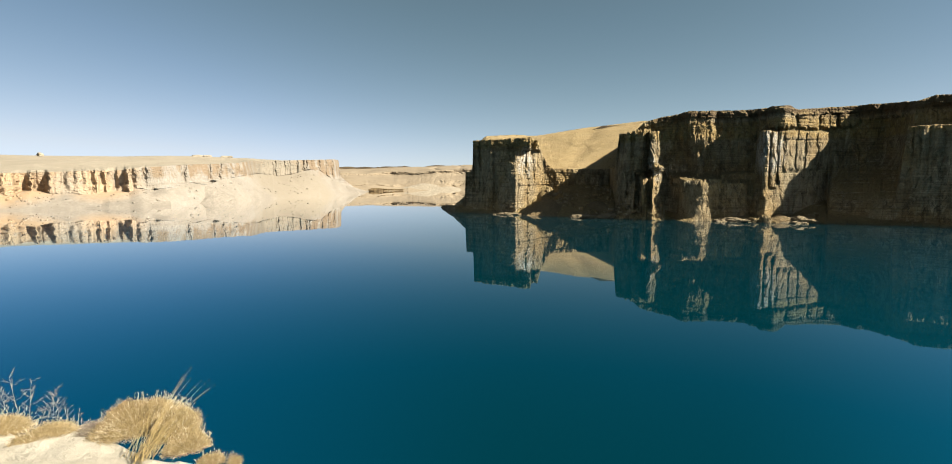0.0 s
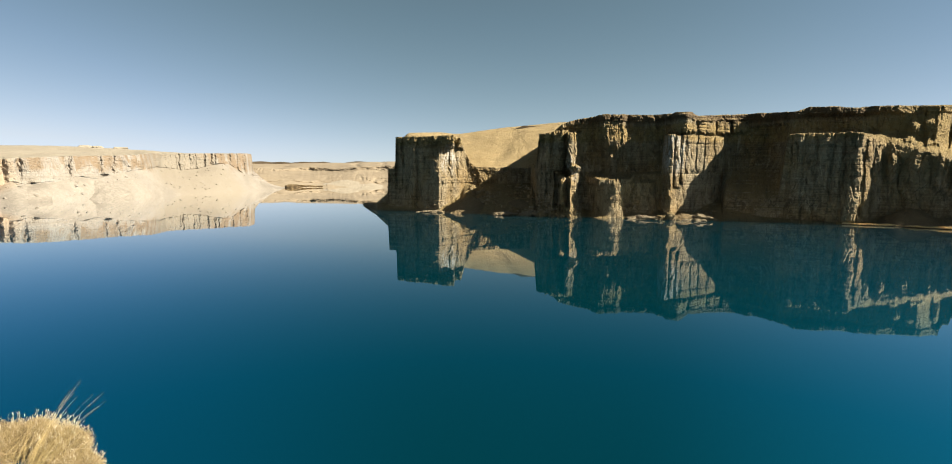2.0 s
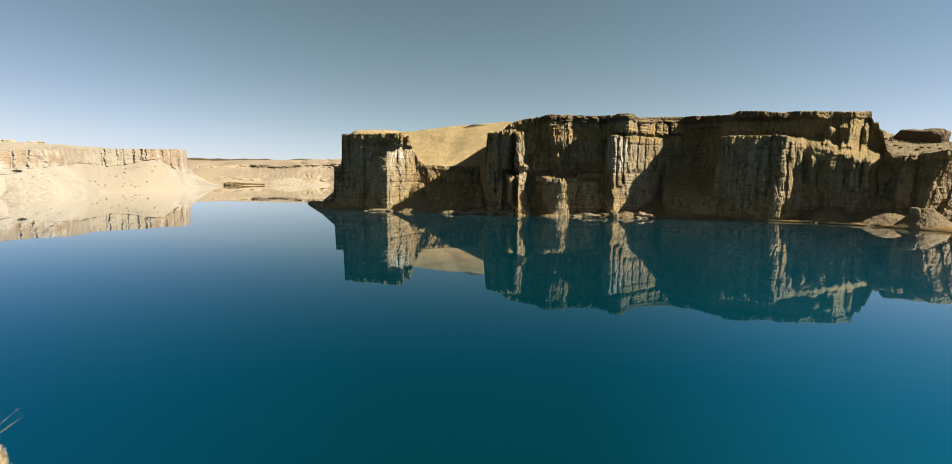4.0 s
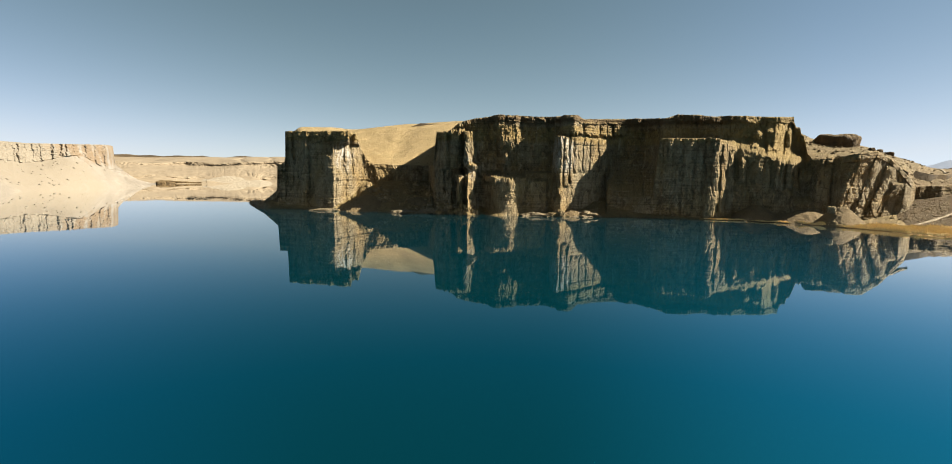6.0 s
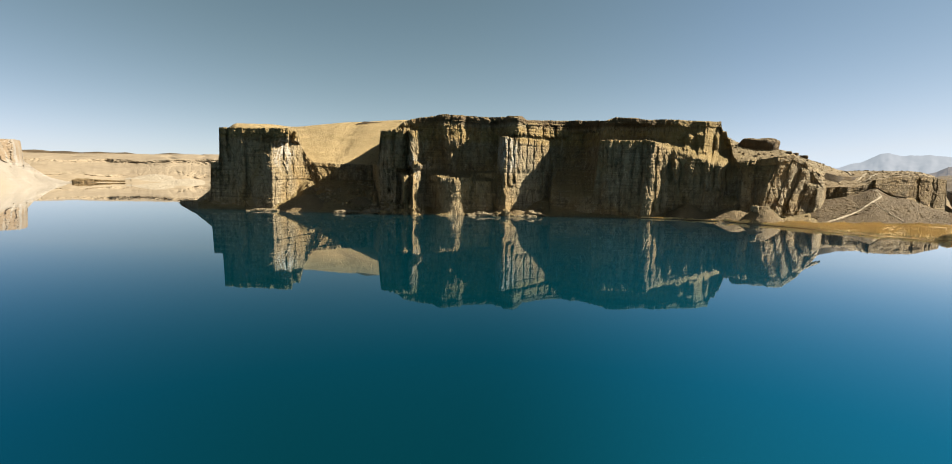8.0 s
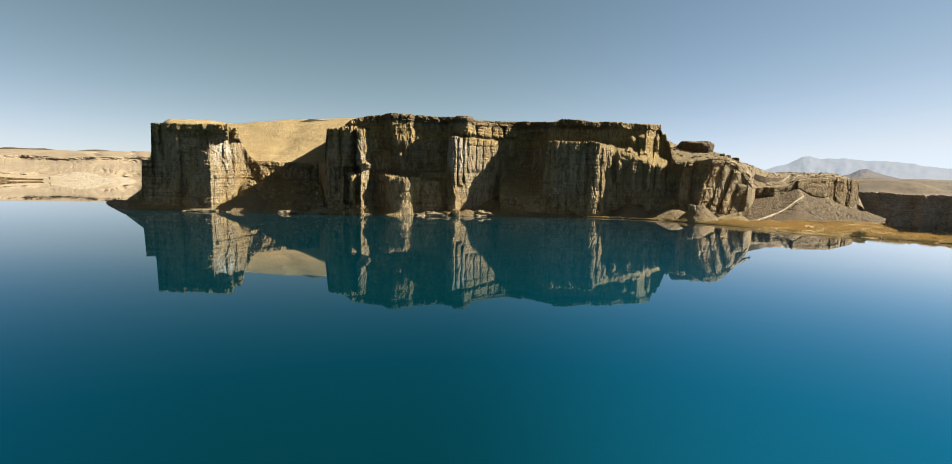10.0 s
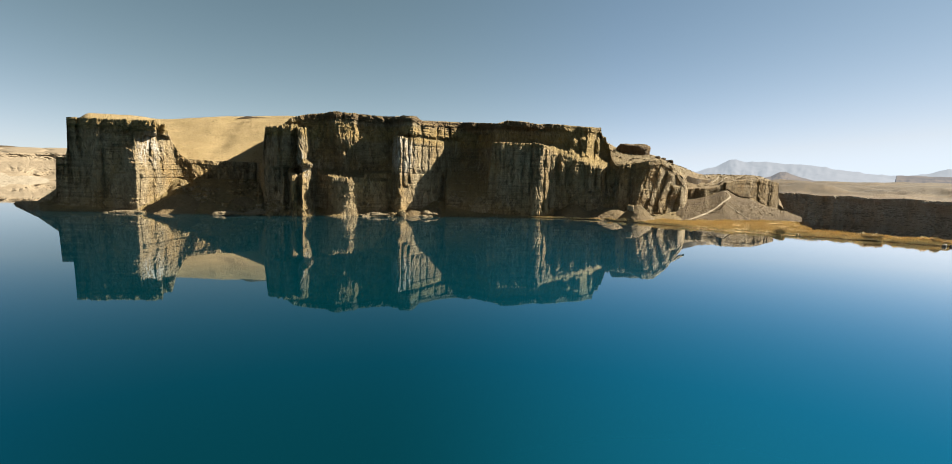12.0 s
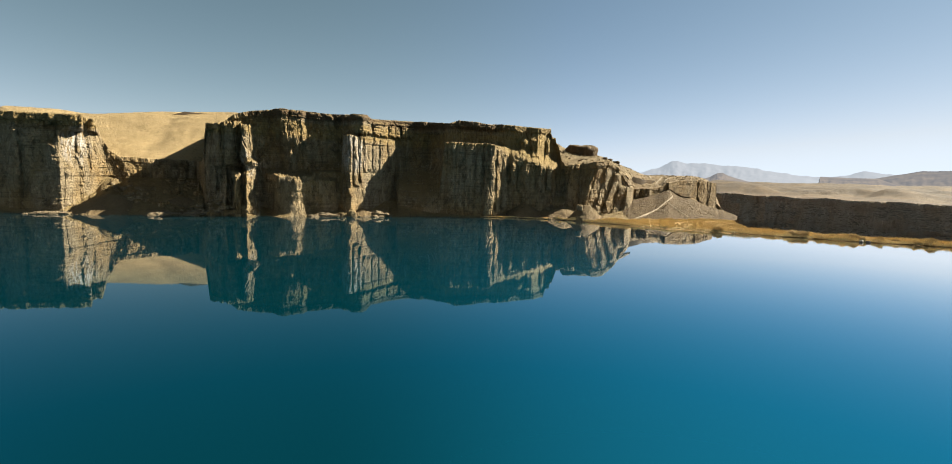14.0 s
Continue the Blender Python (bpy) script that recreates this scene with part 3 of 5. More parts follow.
mesa, mesa_grid, mesa_top = cliff_sheet(
    "cliff_mesa", "sheer layered limestone mesa with shaded brown cliffs above the lake", (-3.6, 63.25, 2000),
    shore=[(-3.6, 276), (-3.3, 273), (-1.8, 228), (0.4, 226), (3.4, 220), (11.5, 203), (15, 203), (17, 199), (18.5, 196), (21.2, 194), (21.8, 195), (22.6, 195.5), (27, 195), (35.4, 200), (38, 202), (47, 210), (51, 212), (55, 212), (60, 206), (64, 206)],
    low=[(-3.6, 277), (-3.3, 275), (-1.8, 240), (-0.5, 234), (0.4, 232), (3.4, 223), (5.3, 218), (8.6, 237.7), (13, 241), (15.9, 244), (16.6, 211), (21.5, 209), (21.9, 209), (22.6, 208), (23.6, 204), (30.2, 204), (30.4, 201), (31.2, 200.5), (32.5, 205), (36.1, 222), (36.4, 212), (39, 210), (41.3, 210), (47.5, 210), (49.1, 220), (52, 220), (54.5, 223), (57.2, 228), (58.2, 225), (58.7, 225), (61.3, 244), (62.5, 252), (62.9, 258), (63.25, 288)],
    up=[(-3.6, 280), (0.3, 234), (0.4, 232), (3.4, 224), (6.5, 218), (7.02, 219), (7.06, 229), (7.8, 228), (8.6, 239), (13, 243), (15.9, 246), (16.6, 212), (18, 207), (21.8, 206.5), (23.5, 207.5), (26, 208.5), (30.2, 209), (30.4, 205), (32.5, 206), (36.1, 224), (38, 229), (40, 229), (41.5, 221), (42, 216), (44, 218), (48, 223), (51, 228), (52.3, 230), (53.78, 241), (54.9, 242), (55.5, 230), (57.2, 230), (58.2, 227), (58.7, 227), (61.3, 246), (62.5, 254), (62.9, 260), (63.25, 289)],
    ledge=[(-3.6, 28.5), (16.5, 28.5), (16.6, 18), (21.7, 18), (21.8, 15.3), (27, 15.3), (27.1, 17.5), (30.1, 17.5), (30.3, 32), (36, 32), (36.3, 13), (41.2, 14), (41.6, 31.5), (46.5, 31.8), (50, 28.5), (54.15, 24.5), (55.3, 23.2), (55.5, 40), (64, 40)],
    soft=[(-3.6, 0.5), (36, 0.5), (36.3, 9), (41.2, 9), (41.6, 0.35), (47.5, 0.6), (49, 2.8), (54, 3.6), (64, 3.6)], rim_el=True, hump=(19.6, 246),
    rim=[(-3.6, -3.6), (-3.3, -3.1), (-1.9, -2.85), (-0.6, -1.9), (-0.5, 0.8), (0.3, 0.85), (0.38, 4.38), (7.05, 4.68), (7.15, 4.4), (7.85, 4.35), (8.3, 2.8), (8.9, 1.5), (9.6, 1.0), (16.4, 0.95), (16.8, 4.7), (18.4, 4.95), (19.4, 5.9), (21.1, 6.45), (23.2, 6.7), (32.9, 6.7), (33.3, 6.42), (38.2, 6.27), (42.3, 6.33), (43.2, 6.65), (46.8, 6.34), (53.75, 6.05), (53.82, 5.5), (54.0, 5.05), (54.35, 4.9), (54.45, 4.35), (54.7, 4.1), (54.9, 3.4), (55.1, 2.5), (55.6, 1.9), (57, 2.1), (59.3, 2.4), (60.3, 2.55), (61.3, 1.9), (62.2, 0.9), (62.9, 0.1), (63.25, -0.6)],
    back=[(-3.6, 300, -4), (-0.6, 300, -4), (0.4, 320, 31), (1.4, 320, 42.6), (5.6, 320, 43.2), (7.2, 320, 42), (8.9, 320, 43.0), (12.9, 320, 46.3), (19.3, 320, 49.5), (33, 320, 48), (53.7, 320, 42), (54.6, 300, 37.5), (56, 300, 34.6), (59, 300, 32.4), (60, 297, 30.4), (61.3, 292, 27.4), (62.6, 300, 24.6), (64, 300, 21)],
    mats=(M_ROCK, M_SOIL), seed=3, rows=(24, 220, 60), features=TOWER + PILLARS + BLOCK + BLOCK_EAST + CENTRE + EAST, crevice=1.0, jag=0.35, valley=1.3, flute=0.6, beds=0.3, slant=[(57.0, 63.2, 13, 0.055)], foot=[(-4, 0), (16.4, 0), (17, 5), (18.5, 5), (19.2, 3), (21.4, 2.6), (21.9, 0), (64, 0)], skirt=[(-4, 0.25), (7.8, 0.25), (9, 0.4), (15.5, 0.4), (16.5, 0.25), (57.5, 0.25), (59, 0.08), (62, 0.08), (62.9, 0.05), (63.25, 0.01)], cap=[(7.2, 1.0), (8.2, 0.1), (16.3, 0.1), (16.8, 1.0)],
    quiet=[(21.7, 27.2, -2, 19, 0.35), (36.4, 46.2, -2, 31, 0.6), (27.2, 30.2, -2, 30, 0.7), (30.6, 36.2, 3, 32, 0.6)],
    spits=[(5, 1.8, 3.5), (13.3, 1.4, 2.5), (16.4, 1.7, 3), (32, 2.6, 4), (34.3, 1.2, 2.5), (24, 1.5, 1.5), (28, 1, 2)])
for az, r, h, reach, spread in ((8.9, 219, 8.5, 13, 1.2), (14.5, 218, 8, 14, 1.2), (32.5, 203, 4.0, 7, 1.3), (51.2, 219.5, 7.5, 10.5, 1.2), (53.4, 220, 4.5, 10, 1.3), (55.3, 219, 6.5, 11, 1.3), (58.2, 215, 9.0, 10, 0.9)):
    scree(mesa, az, r, h, reach, int(az * 10), M_SCREE, spread)

# pale cliffs on the far shore
rng = np.random.default_rng(5)
RIBS = [(c, c + 0.14 + 0.4 * rng.random(), 16, 45, 0.8 + 2.2 * rng.random() ** 1.5, .08, .10, 4, .6) for c in np.cumsum(0.24 + 0.55 * rng.random(32)) - 23.9 if c < -15.3]
pale, pale_grid, _ = cliff_sheet(
    "cliff_pale", "sunlit pale cream cliffs with scree slopes on the far shore", (-62, -11.6, 1300),
    shore=[(-62, 380), (-43.5, 383), (-33.6, 366), (-31.4, 386), (-24.7, 426), (-21.6, 462), (-20.8, 474), (-16.3, 524), (-12.1, 580), (-11.6, 640)],
    low=[(-62, 400), (-43.5, 402), (-36, 392), (-33, 396), (-31, 404), (-25, 446), (-23.6, 470), (-23.3, 500), (-16.3, 562), (-14.8, 572), (-14.6, 590), (-13, 610), (-11.6, 690)],
    up=[(-62, 402), (-43.5, 405), (-36, 394), (-33, 398), (-31, 406), (-25, 452), (-23.6, 476), (-23.3, 506), (-16.3, 566), (-14.9, 574), (-14.7, 600), (-11.6, 700)],
    ledge=[(-62, 12), (-11.6, 16)],
    rim=[(-62, 21), (-43.5, 21.5), (-35.5, 23.5), (-31, 27), (-25, 30.5), (-23.5, 33.4), (-15.2, 38.8), (-14.8, 38.4), (-14.7, 21), (-14.0, 13.5), (-13.2, 7), (-12.4, 2.2), (-11.6, 0.3)],
    back=[(-62, 800, 45), (-43, 800, 46), (-30, 800, 47), (-24, 800, 45), (-15.6, 800, 36), (-14.3, 760, 8), (-12.5, 740, 0), (-11.6, 720, -3)],
    mats=(M_PALE, M_PALESOIL), seed=21, flute=0.9, rough=1.0, crevice=0.5, cap=0.0, lean=0.3, skirt=0.4, rows=(60, 120, 50), beds=0.05, gully=0.35, blur=1.2, tall=4,
    foot=[(-62, 8), (-36, 8), (-33, 10), (-31, 13), (-28, 15), (-25.5, 18), (-23.6, 21), (-23.3, 22.5), (-20, 22.5), (-17, 21), (-15.5, 16), (-14.7, 13), (-14, 10), (-12, 1)],
    wobble=0.9, brow=0.07,
    features=[(-43.9, -43.3, 9, 45, -5, 0.2, 0.36, 2, 0), (-42.4, -41.5, 9, 45, -14.5, 0.35, 0.18, 2.5, 0.4), (-41.3, -40.95, 8, 45, -5, 0.2, 0.18, 1.5, 0.4), (-41.2, -40.35, 6.5, 45, -18, 0.21, 0.18, 2.5, 0.4), 
              (-37.45, -37.05, 9, 45, -5, 0.16, 0.18, 2, 0.2), (-36.75, -36.3, 8, 45, -6.1, 0.16, 0.18, 2, 0.2), (-36.1, -35.4, 9.5, 45, -9.8, 0.28, 0.18, 2.5, 0.4), (-35.6, -34.65, 7.5, 45, -11.1, 0.35, 0.22, 2.5, 0.4),
              (-34.35, -34, 11, 45, -3.3, 0.12, 0.18, 2, 0.3), (-33.35, -33.05, 12, 45, -3.3, 0.12, 0.18, 2, 0), (-39.4, -39.05, 12, 45, -3.3, 0.12, 0.18, 2, 0), (-38.6, -38.4, 14, 45, -2.8, 0.12, 0.18, 2, 0), (-38, -37.85, 13, 45, -2.2, 0.12, 0.18, 2, 0),
              (-32.6, -32.1, 6.5, 10.5, -4.4, 0.2, 0.36, 0.8, 0.3), (-30.1, -29.8, 16, 32, -3.3, 0.12, 0.18, 2, 0), (-29.5, -28.6, 17, 32, -1.6, 0.14, 0.54, 2, 0), (-27.7, -27.1, 11, 15.7, -4.4, 0.2, 0.18, 1, 0),
              (-27.75, -27.55, 17, 32, -3.3, 0.12, 0.18, 2, 0), (-26.85, -26.65, 17, 32, -3.3, 0.12, 0.18, 2, 0), (-25.6, -25.4, 20, 32, -2.2, 0.12, 0.18, 2, 0), (-24.9, -24.7, 20, 32, -2.2, 0.12, 0.18, 2, 0)] + RIBS)

for az, r, h, reach, spread in ((-24.6, 472, 15, 22, 1.0), (-14.4, 590, 12, 26, 1.0), (-33.6, 388, 7, 16, 1.6), (-28.5, 424, 15, 22, 1.5), (-38.5, 402, 7.5, 17, 1.6), (-43, 404, 7.5, 18, 1.6)):
    scree(pale, az, r, h, reach, int(-az * 10), M_PALE, spread)

# low hills across the far arm of the lake
far_shore, _, _ = cliff_sheet(
    "cliff_far_shore", "low eroded tan hills behind the far arm of the lake", (-15, 3, 700),
    shore=[(-15, 665), (-8, 684), (-4, 690), (3, 700)], low=[(-15, 700), (-9, 712), (-4, 722), (3, 726)], up=[(-15, 800), (-9, 830), (-4, 800), (3, 790)],
    ledge=[(-15, 17), (-8, 15), (3, 18)], rim=[(-15, 27), (-12, 25), (-9, 29), (-6, 27), (-3, 31), (3, 33)], back=[(-15, 1150, 38), (-8, 1150, 42), (3, 1150, 48)], soft=9.0,
    mats=(M_FARSOIL, M_FARSOIL), seed=33, flute=2.6, rough=3.2, crevice=1.6, cap=0.8, lean=1.5, skirt=0.2, rows=(24, 130, 80), beds=0.6, gully=0.4, gullies=6.0, tall=0.8)
for az, r, h, reach, spread in ((-5.2, 722, 12, 32, 1.9), (-3.2, 712, 7, 26, 1.8)):
    scree(far_shore, az, r, h, reach, int(-az * 10), M_PALESOIL, spread)

# hill at the mesa's end, with a rock band over scree
hill, skirt_grid, hill_top = cliff_sheet(
    "cliff_hill", "dry hillside with a broken rock band above scree slopes", (59.5, 73.6, 800),
    shore=[(59.5, 232), (63, 228), (66, 240), (70, 256), (72, 270), (73.6, 290)],
    low=[(59.5, 280), (62.8, 274), (63, 282), (64.9, 290), (66.8, 306), (69.2, 331), (70.4, 346), (71.4, 361), (71.55, 364), (73.6, 370)],
    up=[(59.5, 284), (62.8, 280), (63, 286), (64.9, 294), (66.8, 309), (69.2, 333), (70.4, 348), (71.4, 362), (71.55, 365), (73.6, 372)],
    ledge=[(59.5, 20), (73.6, 20)], blur=0.2,
    rim=[(59.5, 24), (62.5, 20), (63, 13.6), (65.0, 14.2), (66.0, 15.2), (66.6, 17.6), (68.2, 19.4), (69.5, 20.3), (70.0, 20.0), (70.7, 19.2), (71.4, 18.3), (71.55, 5.0), (72.3, 0.5), (73.6, -5)],
    foot=[(59.5, 3), (62.6, 6), (63, 7.4), (65.5, 10.4), (66.9, 12.6), (68, 10.6), (69.4, 7.8), (70.4, 5.2), (71.4, 2.6), (71.6, 2.0), (72.3, -1.6), (73.6, -8)],
    back=[(59.5, 330, 29), (61.5, 330, 28.4), (63, 345, 25.3), (64.1, 362, 22.3), (66.6, 378, 23.2), (69.6, 388, 23.4), (71.3, 392, 18.6), (71.6, 386, 2), (73.6, 376, -9)],
    features=[(63.0, 64.9, 8, 16, 1.5, .1, .1, .5, .2), (66.7, 69.0, 8, 20, 2.0, .15, .1, .5, 0), (69.75, 70.4, 4, 21, 1.6, .10, .12, .5, .8),
              (70.8, 71.42, 2, 20, 1.6, .10, .05, .5, .8), (70.55, 70.65, 5, 21, -0.8, .05, .05, .5, 0)],
    mats=(M_HILL, M_SCREE), seed=55, flute=0.4, rough=0.8, cap=0.3, skirt=0.01, rows=(80, 90, 60), gullies=1.5, gully=0.1)


def trail(knots, width, seed, sheet=None):
    """A worn footpath laid on the scree, from bearings and shares of the slope's height."""
    a, dsk, zsk = sheet or skirt_grid
    k = np.array(knots, float)
    n = 160
    u = np.linspace(0, len(k) - 1, n)
    aa, qq = (np.interp(u, np.arange(len(k)), k[:, i]) for i in (0, 1))
    aa = aa + 0.03 * vnoise(u * 6, 0, 0, seed)
    col = np.clip(np.searchsorted(a, aa), 0, len(a) - 1)
    row = qq * (dsk.shape[0] - 1)
    r0 = np.clip(row.astype(int), 0, dsk.shape[0] - 2)
    f = row - r0
    d = dsk[r0, col] * (1 - f) + dsk[r0 + 1, col] * f
    z = zsk[r0, col] * (1 - f) + zsk[r0 + 1, col] * f
    P = np.stack([d * np.sin(np.radians(aa)), d * np.cos(np.radians(aa)), z], 1)
    T = np.gradient(P, axis=0)
    side = np.stack([T[:, 1], -T[:, 0], 0 * T[:, 0]], 1)
    side /= np.linalg.norm(side, axis=1)[:, None] + 1e-9
    w = width * (0.8 + 0.4 * vnoise(u * 9, 3, 0, seed))[:, None]
    L = [P - side * w + (0, 0, -0.3), P - side * w * 0.7 + (0, 0, 0.28), P + side * w * 0.7 + (0, 0, 0.28), P + side * w + (0, 0, -0.3)]
    G = np.stack(L, 0)
    return grid_mesh("footpath", G[..., 0], G[..., 1], G[..., 2])


M_PATH = soil("path_dust", (0.50, 0.415, 0.30), (0.36, 0.29, 0.20), (0.24, 0.19, 0.12), 0.7, 2.0)
put("footpath", trail([(63.3, 0.08), (64.6, 0.22), (66.2, 0.45), (66.9, 0.6), (67.25, 0.8), (66.9, 0.9), (66.6, 0.92)], 0.5, 3), M_PATH, hill, "pale worn footpath")
put("footpath", trail([(66.6, 0.53), (67.5, 0.42), (68.6, 0.22), (69.0, 0.12)], 0.42, 4), M_PATH, hill, "pale worn footpath")
put("footpath", trail([(64.5, 0.86), (64.9, 0.62), (65.6, 0.55), (66.2, 0.72), (65.4, 0.42), (66.0, 0.30), (66.8, 0.52)], 0.55, 5, hill_top), M_PATH, hill, "pale switchback footpath")

# shaded canyon wall behind the reed bank
g = np.random.default_rng(9)
SPURS = [(c, c + 0.5 + 1.1 * g.random(), -30, 3 + 8 * g.random(), 1.2 + 2.2 * g.random(), .4, .6, 3, .8) for c in np.cumsum(0.7 + 1.6 * g.random(26)) + 70.5]
cliff_sheet(
    "cliff_canyon", "dark shaded canyon wall below a dry plain", (66, 112, 1200),
    shore=[(66, 372), (112, 358)], blur=3.5,
    low=[(66, 408), (71, 409), (73, 405), (74.5, 411), (76, 402), (77.5, 417), (79, 407), (80, 396), (82, 416), (83.5, 400), (85, 416), (87, 398), (89, 411), (90.5, 394), (112, 396)],
    up=[(66, 412), (71, 414), (73, 409), (74.5, 416), (76, 407), (77.5, 422), (79, 412), (80, 401), (82, 421), (83.5, 405), (85, 421), (87, 403), (89, 416), (90.5, 399), (112, 401)],
    ledge=[(66, 0), (112, 0)], soft=7.0, rim=[(66, 11.8), (69, 12.2), (71, 11.5), (73, 12.0), (75, 10.9), (77, 11.2), (79, 10.0), (81, 11.0), (83, 9.8), (86, 10.2), (89, 9.4), (92, 10), (112, 10)], back=[(66, 900, 18), (75, 900, 18), (112, 900, 20)],
    features=SPURS, mats=(M_DARK, M_PLAIN), seed=44, flute=2.6, rough=1.8, cap=0.5, lean=0.12, crevice=0.9, skirt=0.1, rows=(24, 130, 70), beds=0.3, foot=[(66, -13), (112, -13)], floor=-20.0, gullies=1.0)

# ground: one polar sheet out to the horizon
def ground_height(a, r):
    """Lake bed inside the shores, plateau and plains outside."""
    back_r = along([(-180, 6), (-75, 6), (-62, 770), (-16, 770), (-14, 1200), (1, 1200), (2, 300), (64, 300), (68, 330), (72, 880), (108, 880), (120, 6), (180, 6)], a)
    z0 = along([(-180, 14.2), (-75, 14.2), (-62, 44), (-16, 35), (-14, 42), (1, 46), (2, 20), (15, 46), (50, 42), (64, 19), (72, 17.5), (108, 19.5), (120, 14.2), (180, 14.2)], a)
    far = along([(-180, 40), (-60, 120), (-30, 90), (0, 100), (60, 70), (70, 60), (90, 70), (180, 60)], a)
    t = np.clip((r - back_r) / (4900 - back_r), 0, 1)
    land = z0 + (far - z0) * t + 8.0 * ramp(r, 900, 1500) * fbm(a / 4, r / 160, 0, 63, 4) + 5 * t ** 0.5 * fbm(a / 3, r / 400, 0, 61, 4)
    bed = np.where((a > 60) & (r > 230), -15.0, -8.0)
    return np.where(r >= back_r, land, bed)


ga = np.radians(np.linspace(-180, 180, 721))[None, :]
gr = np.concatenate([np.linspace(6.5, 300, 40), np.linspace(310, 1300, 70), np.geomspace(1330, 4950, 70)])[:, None]
gz = ground_height(np.degrees(ga) + 0 * gr, gr + 0 * ga)
tagged(put("ground", grid_mesh("ground", gr * np.sin(ga), gr * np.cos(ga), gz), M_PLAIN), "dry tan desert plain with sparse grass", "ground", kind="structure")

# distant mountains
def mountain(name, label, r, a0, a1, knots, seed, mat, rough):
    a = np.linspace(a0, a1, 400)[None, :]
    el = along(knots, a) + rough * fbm(a * 1.2, 0, 0, seed, 5)
    zt = EYE + r * np.tan(np.radians(el))
    t = np.linspace(0, 1, 40)[:, None]
    rr = r - 500 * (1 - t)
    z = 20 + (zt - 20) * t + 0.05 * (zt - 20) * fbm(a * 2.5, t * 4, 0, seed + 3, 5) * (1 - t) * t * 3
    ar = np.radians(a)
    tagged(put(name, grid_mesh(name, rr * np.sin(ar), rr * np.cos(ar), z), mat), label, "mountain", kind="structure")


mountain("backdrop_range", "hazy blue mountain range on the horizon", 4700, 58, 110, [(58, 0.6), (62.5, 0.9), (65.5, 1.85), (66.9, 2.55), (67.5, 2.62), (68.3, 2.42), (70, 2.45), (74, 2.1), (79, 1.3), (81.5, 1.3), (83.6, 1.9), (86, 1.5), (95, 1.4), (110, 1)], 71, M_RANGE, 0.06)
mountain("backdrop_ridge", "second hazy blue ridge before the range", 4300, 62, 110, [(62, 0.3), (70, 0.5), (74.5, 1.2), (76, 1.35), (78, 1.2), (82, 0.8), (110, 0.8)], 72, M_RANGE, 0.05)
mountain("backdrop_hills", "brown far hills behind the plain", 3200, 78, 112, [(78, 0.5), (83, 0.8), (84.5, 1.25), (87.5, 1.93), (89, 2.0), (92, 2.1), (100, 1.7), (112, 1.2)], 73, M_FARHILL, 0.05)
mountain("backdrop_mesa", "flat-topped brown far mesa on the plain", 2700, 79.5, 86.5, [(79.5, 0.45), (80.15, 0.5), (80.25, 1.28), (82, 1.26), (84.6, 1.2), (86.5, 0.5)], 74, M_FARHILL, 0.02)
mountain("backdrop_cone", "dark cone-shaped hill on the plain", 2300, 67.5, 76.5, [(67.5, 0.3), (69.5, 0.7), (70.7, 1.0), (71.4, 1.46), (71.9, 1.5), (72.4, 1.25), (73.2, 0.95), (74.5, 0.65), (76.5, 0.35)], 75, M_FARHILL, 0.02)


# ---- reed bank along the right shore ----
BANK_IN = [(46, 208), (50, 211), (55, 210), (60, 203), (65, 195.5), (70.6, 192), (76.6, 194), (81.6, 196), (90, 206), (98, 216), (106, 224)]
BANK_W = [(46, 1.0), (52, 3), (57, 6), (62, 22), (67, 50), (71, 70), (73, 76), (74.5, 22), (78, 20), (84, 19), (90, 20), (106, 20)]
a = np.linspace(46, 106, 700)[None, :]
ar = np.radians(a)
s_ = ar * 200
inner = along(BANK_IN, a) + 1.2 * vnoise(s_ / 5, 0, 0, 91) + 0.6 * vnoise(s_ / 1.6, 0, 0, 92)
width = along(BANK_W, a)
q = np.linspace(0, 1, 40)[:, None]
r = inner - 1.0 + (width + 7) * q
hump = ramp(r - inner, -1.0, 2.6)
z = -0.6 + 1.1 * hump + 0.2 * fbm(s_ / 3, r / 3, 0, 93, 3) * hump
z = np.where(a > 73.5, z - 9 * ramp(q, 0.72, 1.0), z - 0.5 * ramp(q, 0.8, 1.0))
M_BANK = soil("bank_soil", (0.55, 0.37, 0.15), (0.42, 0.28, 0.11), (0.2, 0.13, 0.06), 0.5)
tagged(put("ground_bank", grid_mesh("ground_bank", r * np.sin(ar), r * np.cos(ar), z), M_BANK), "low earth bank with golden dry reeds along the shore", "bank", kind="structure")


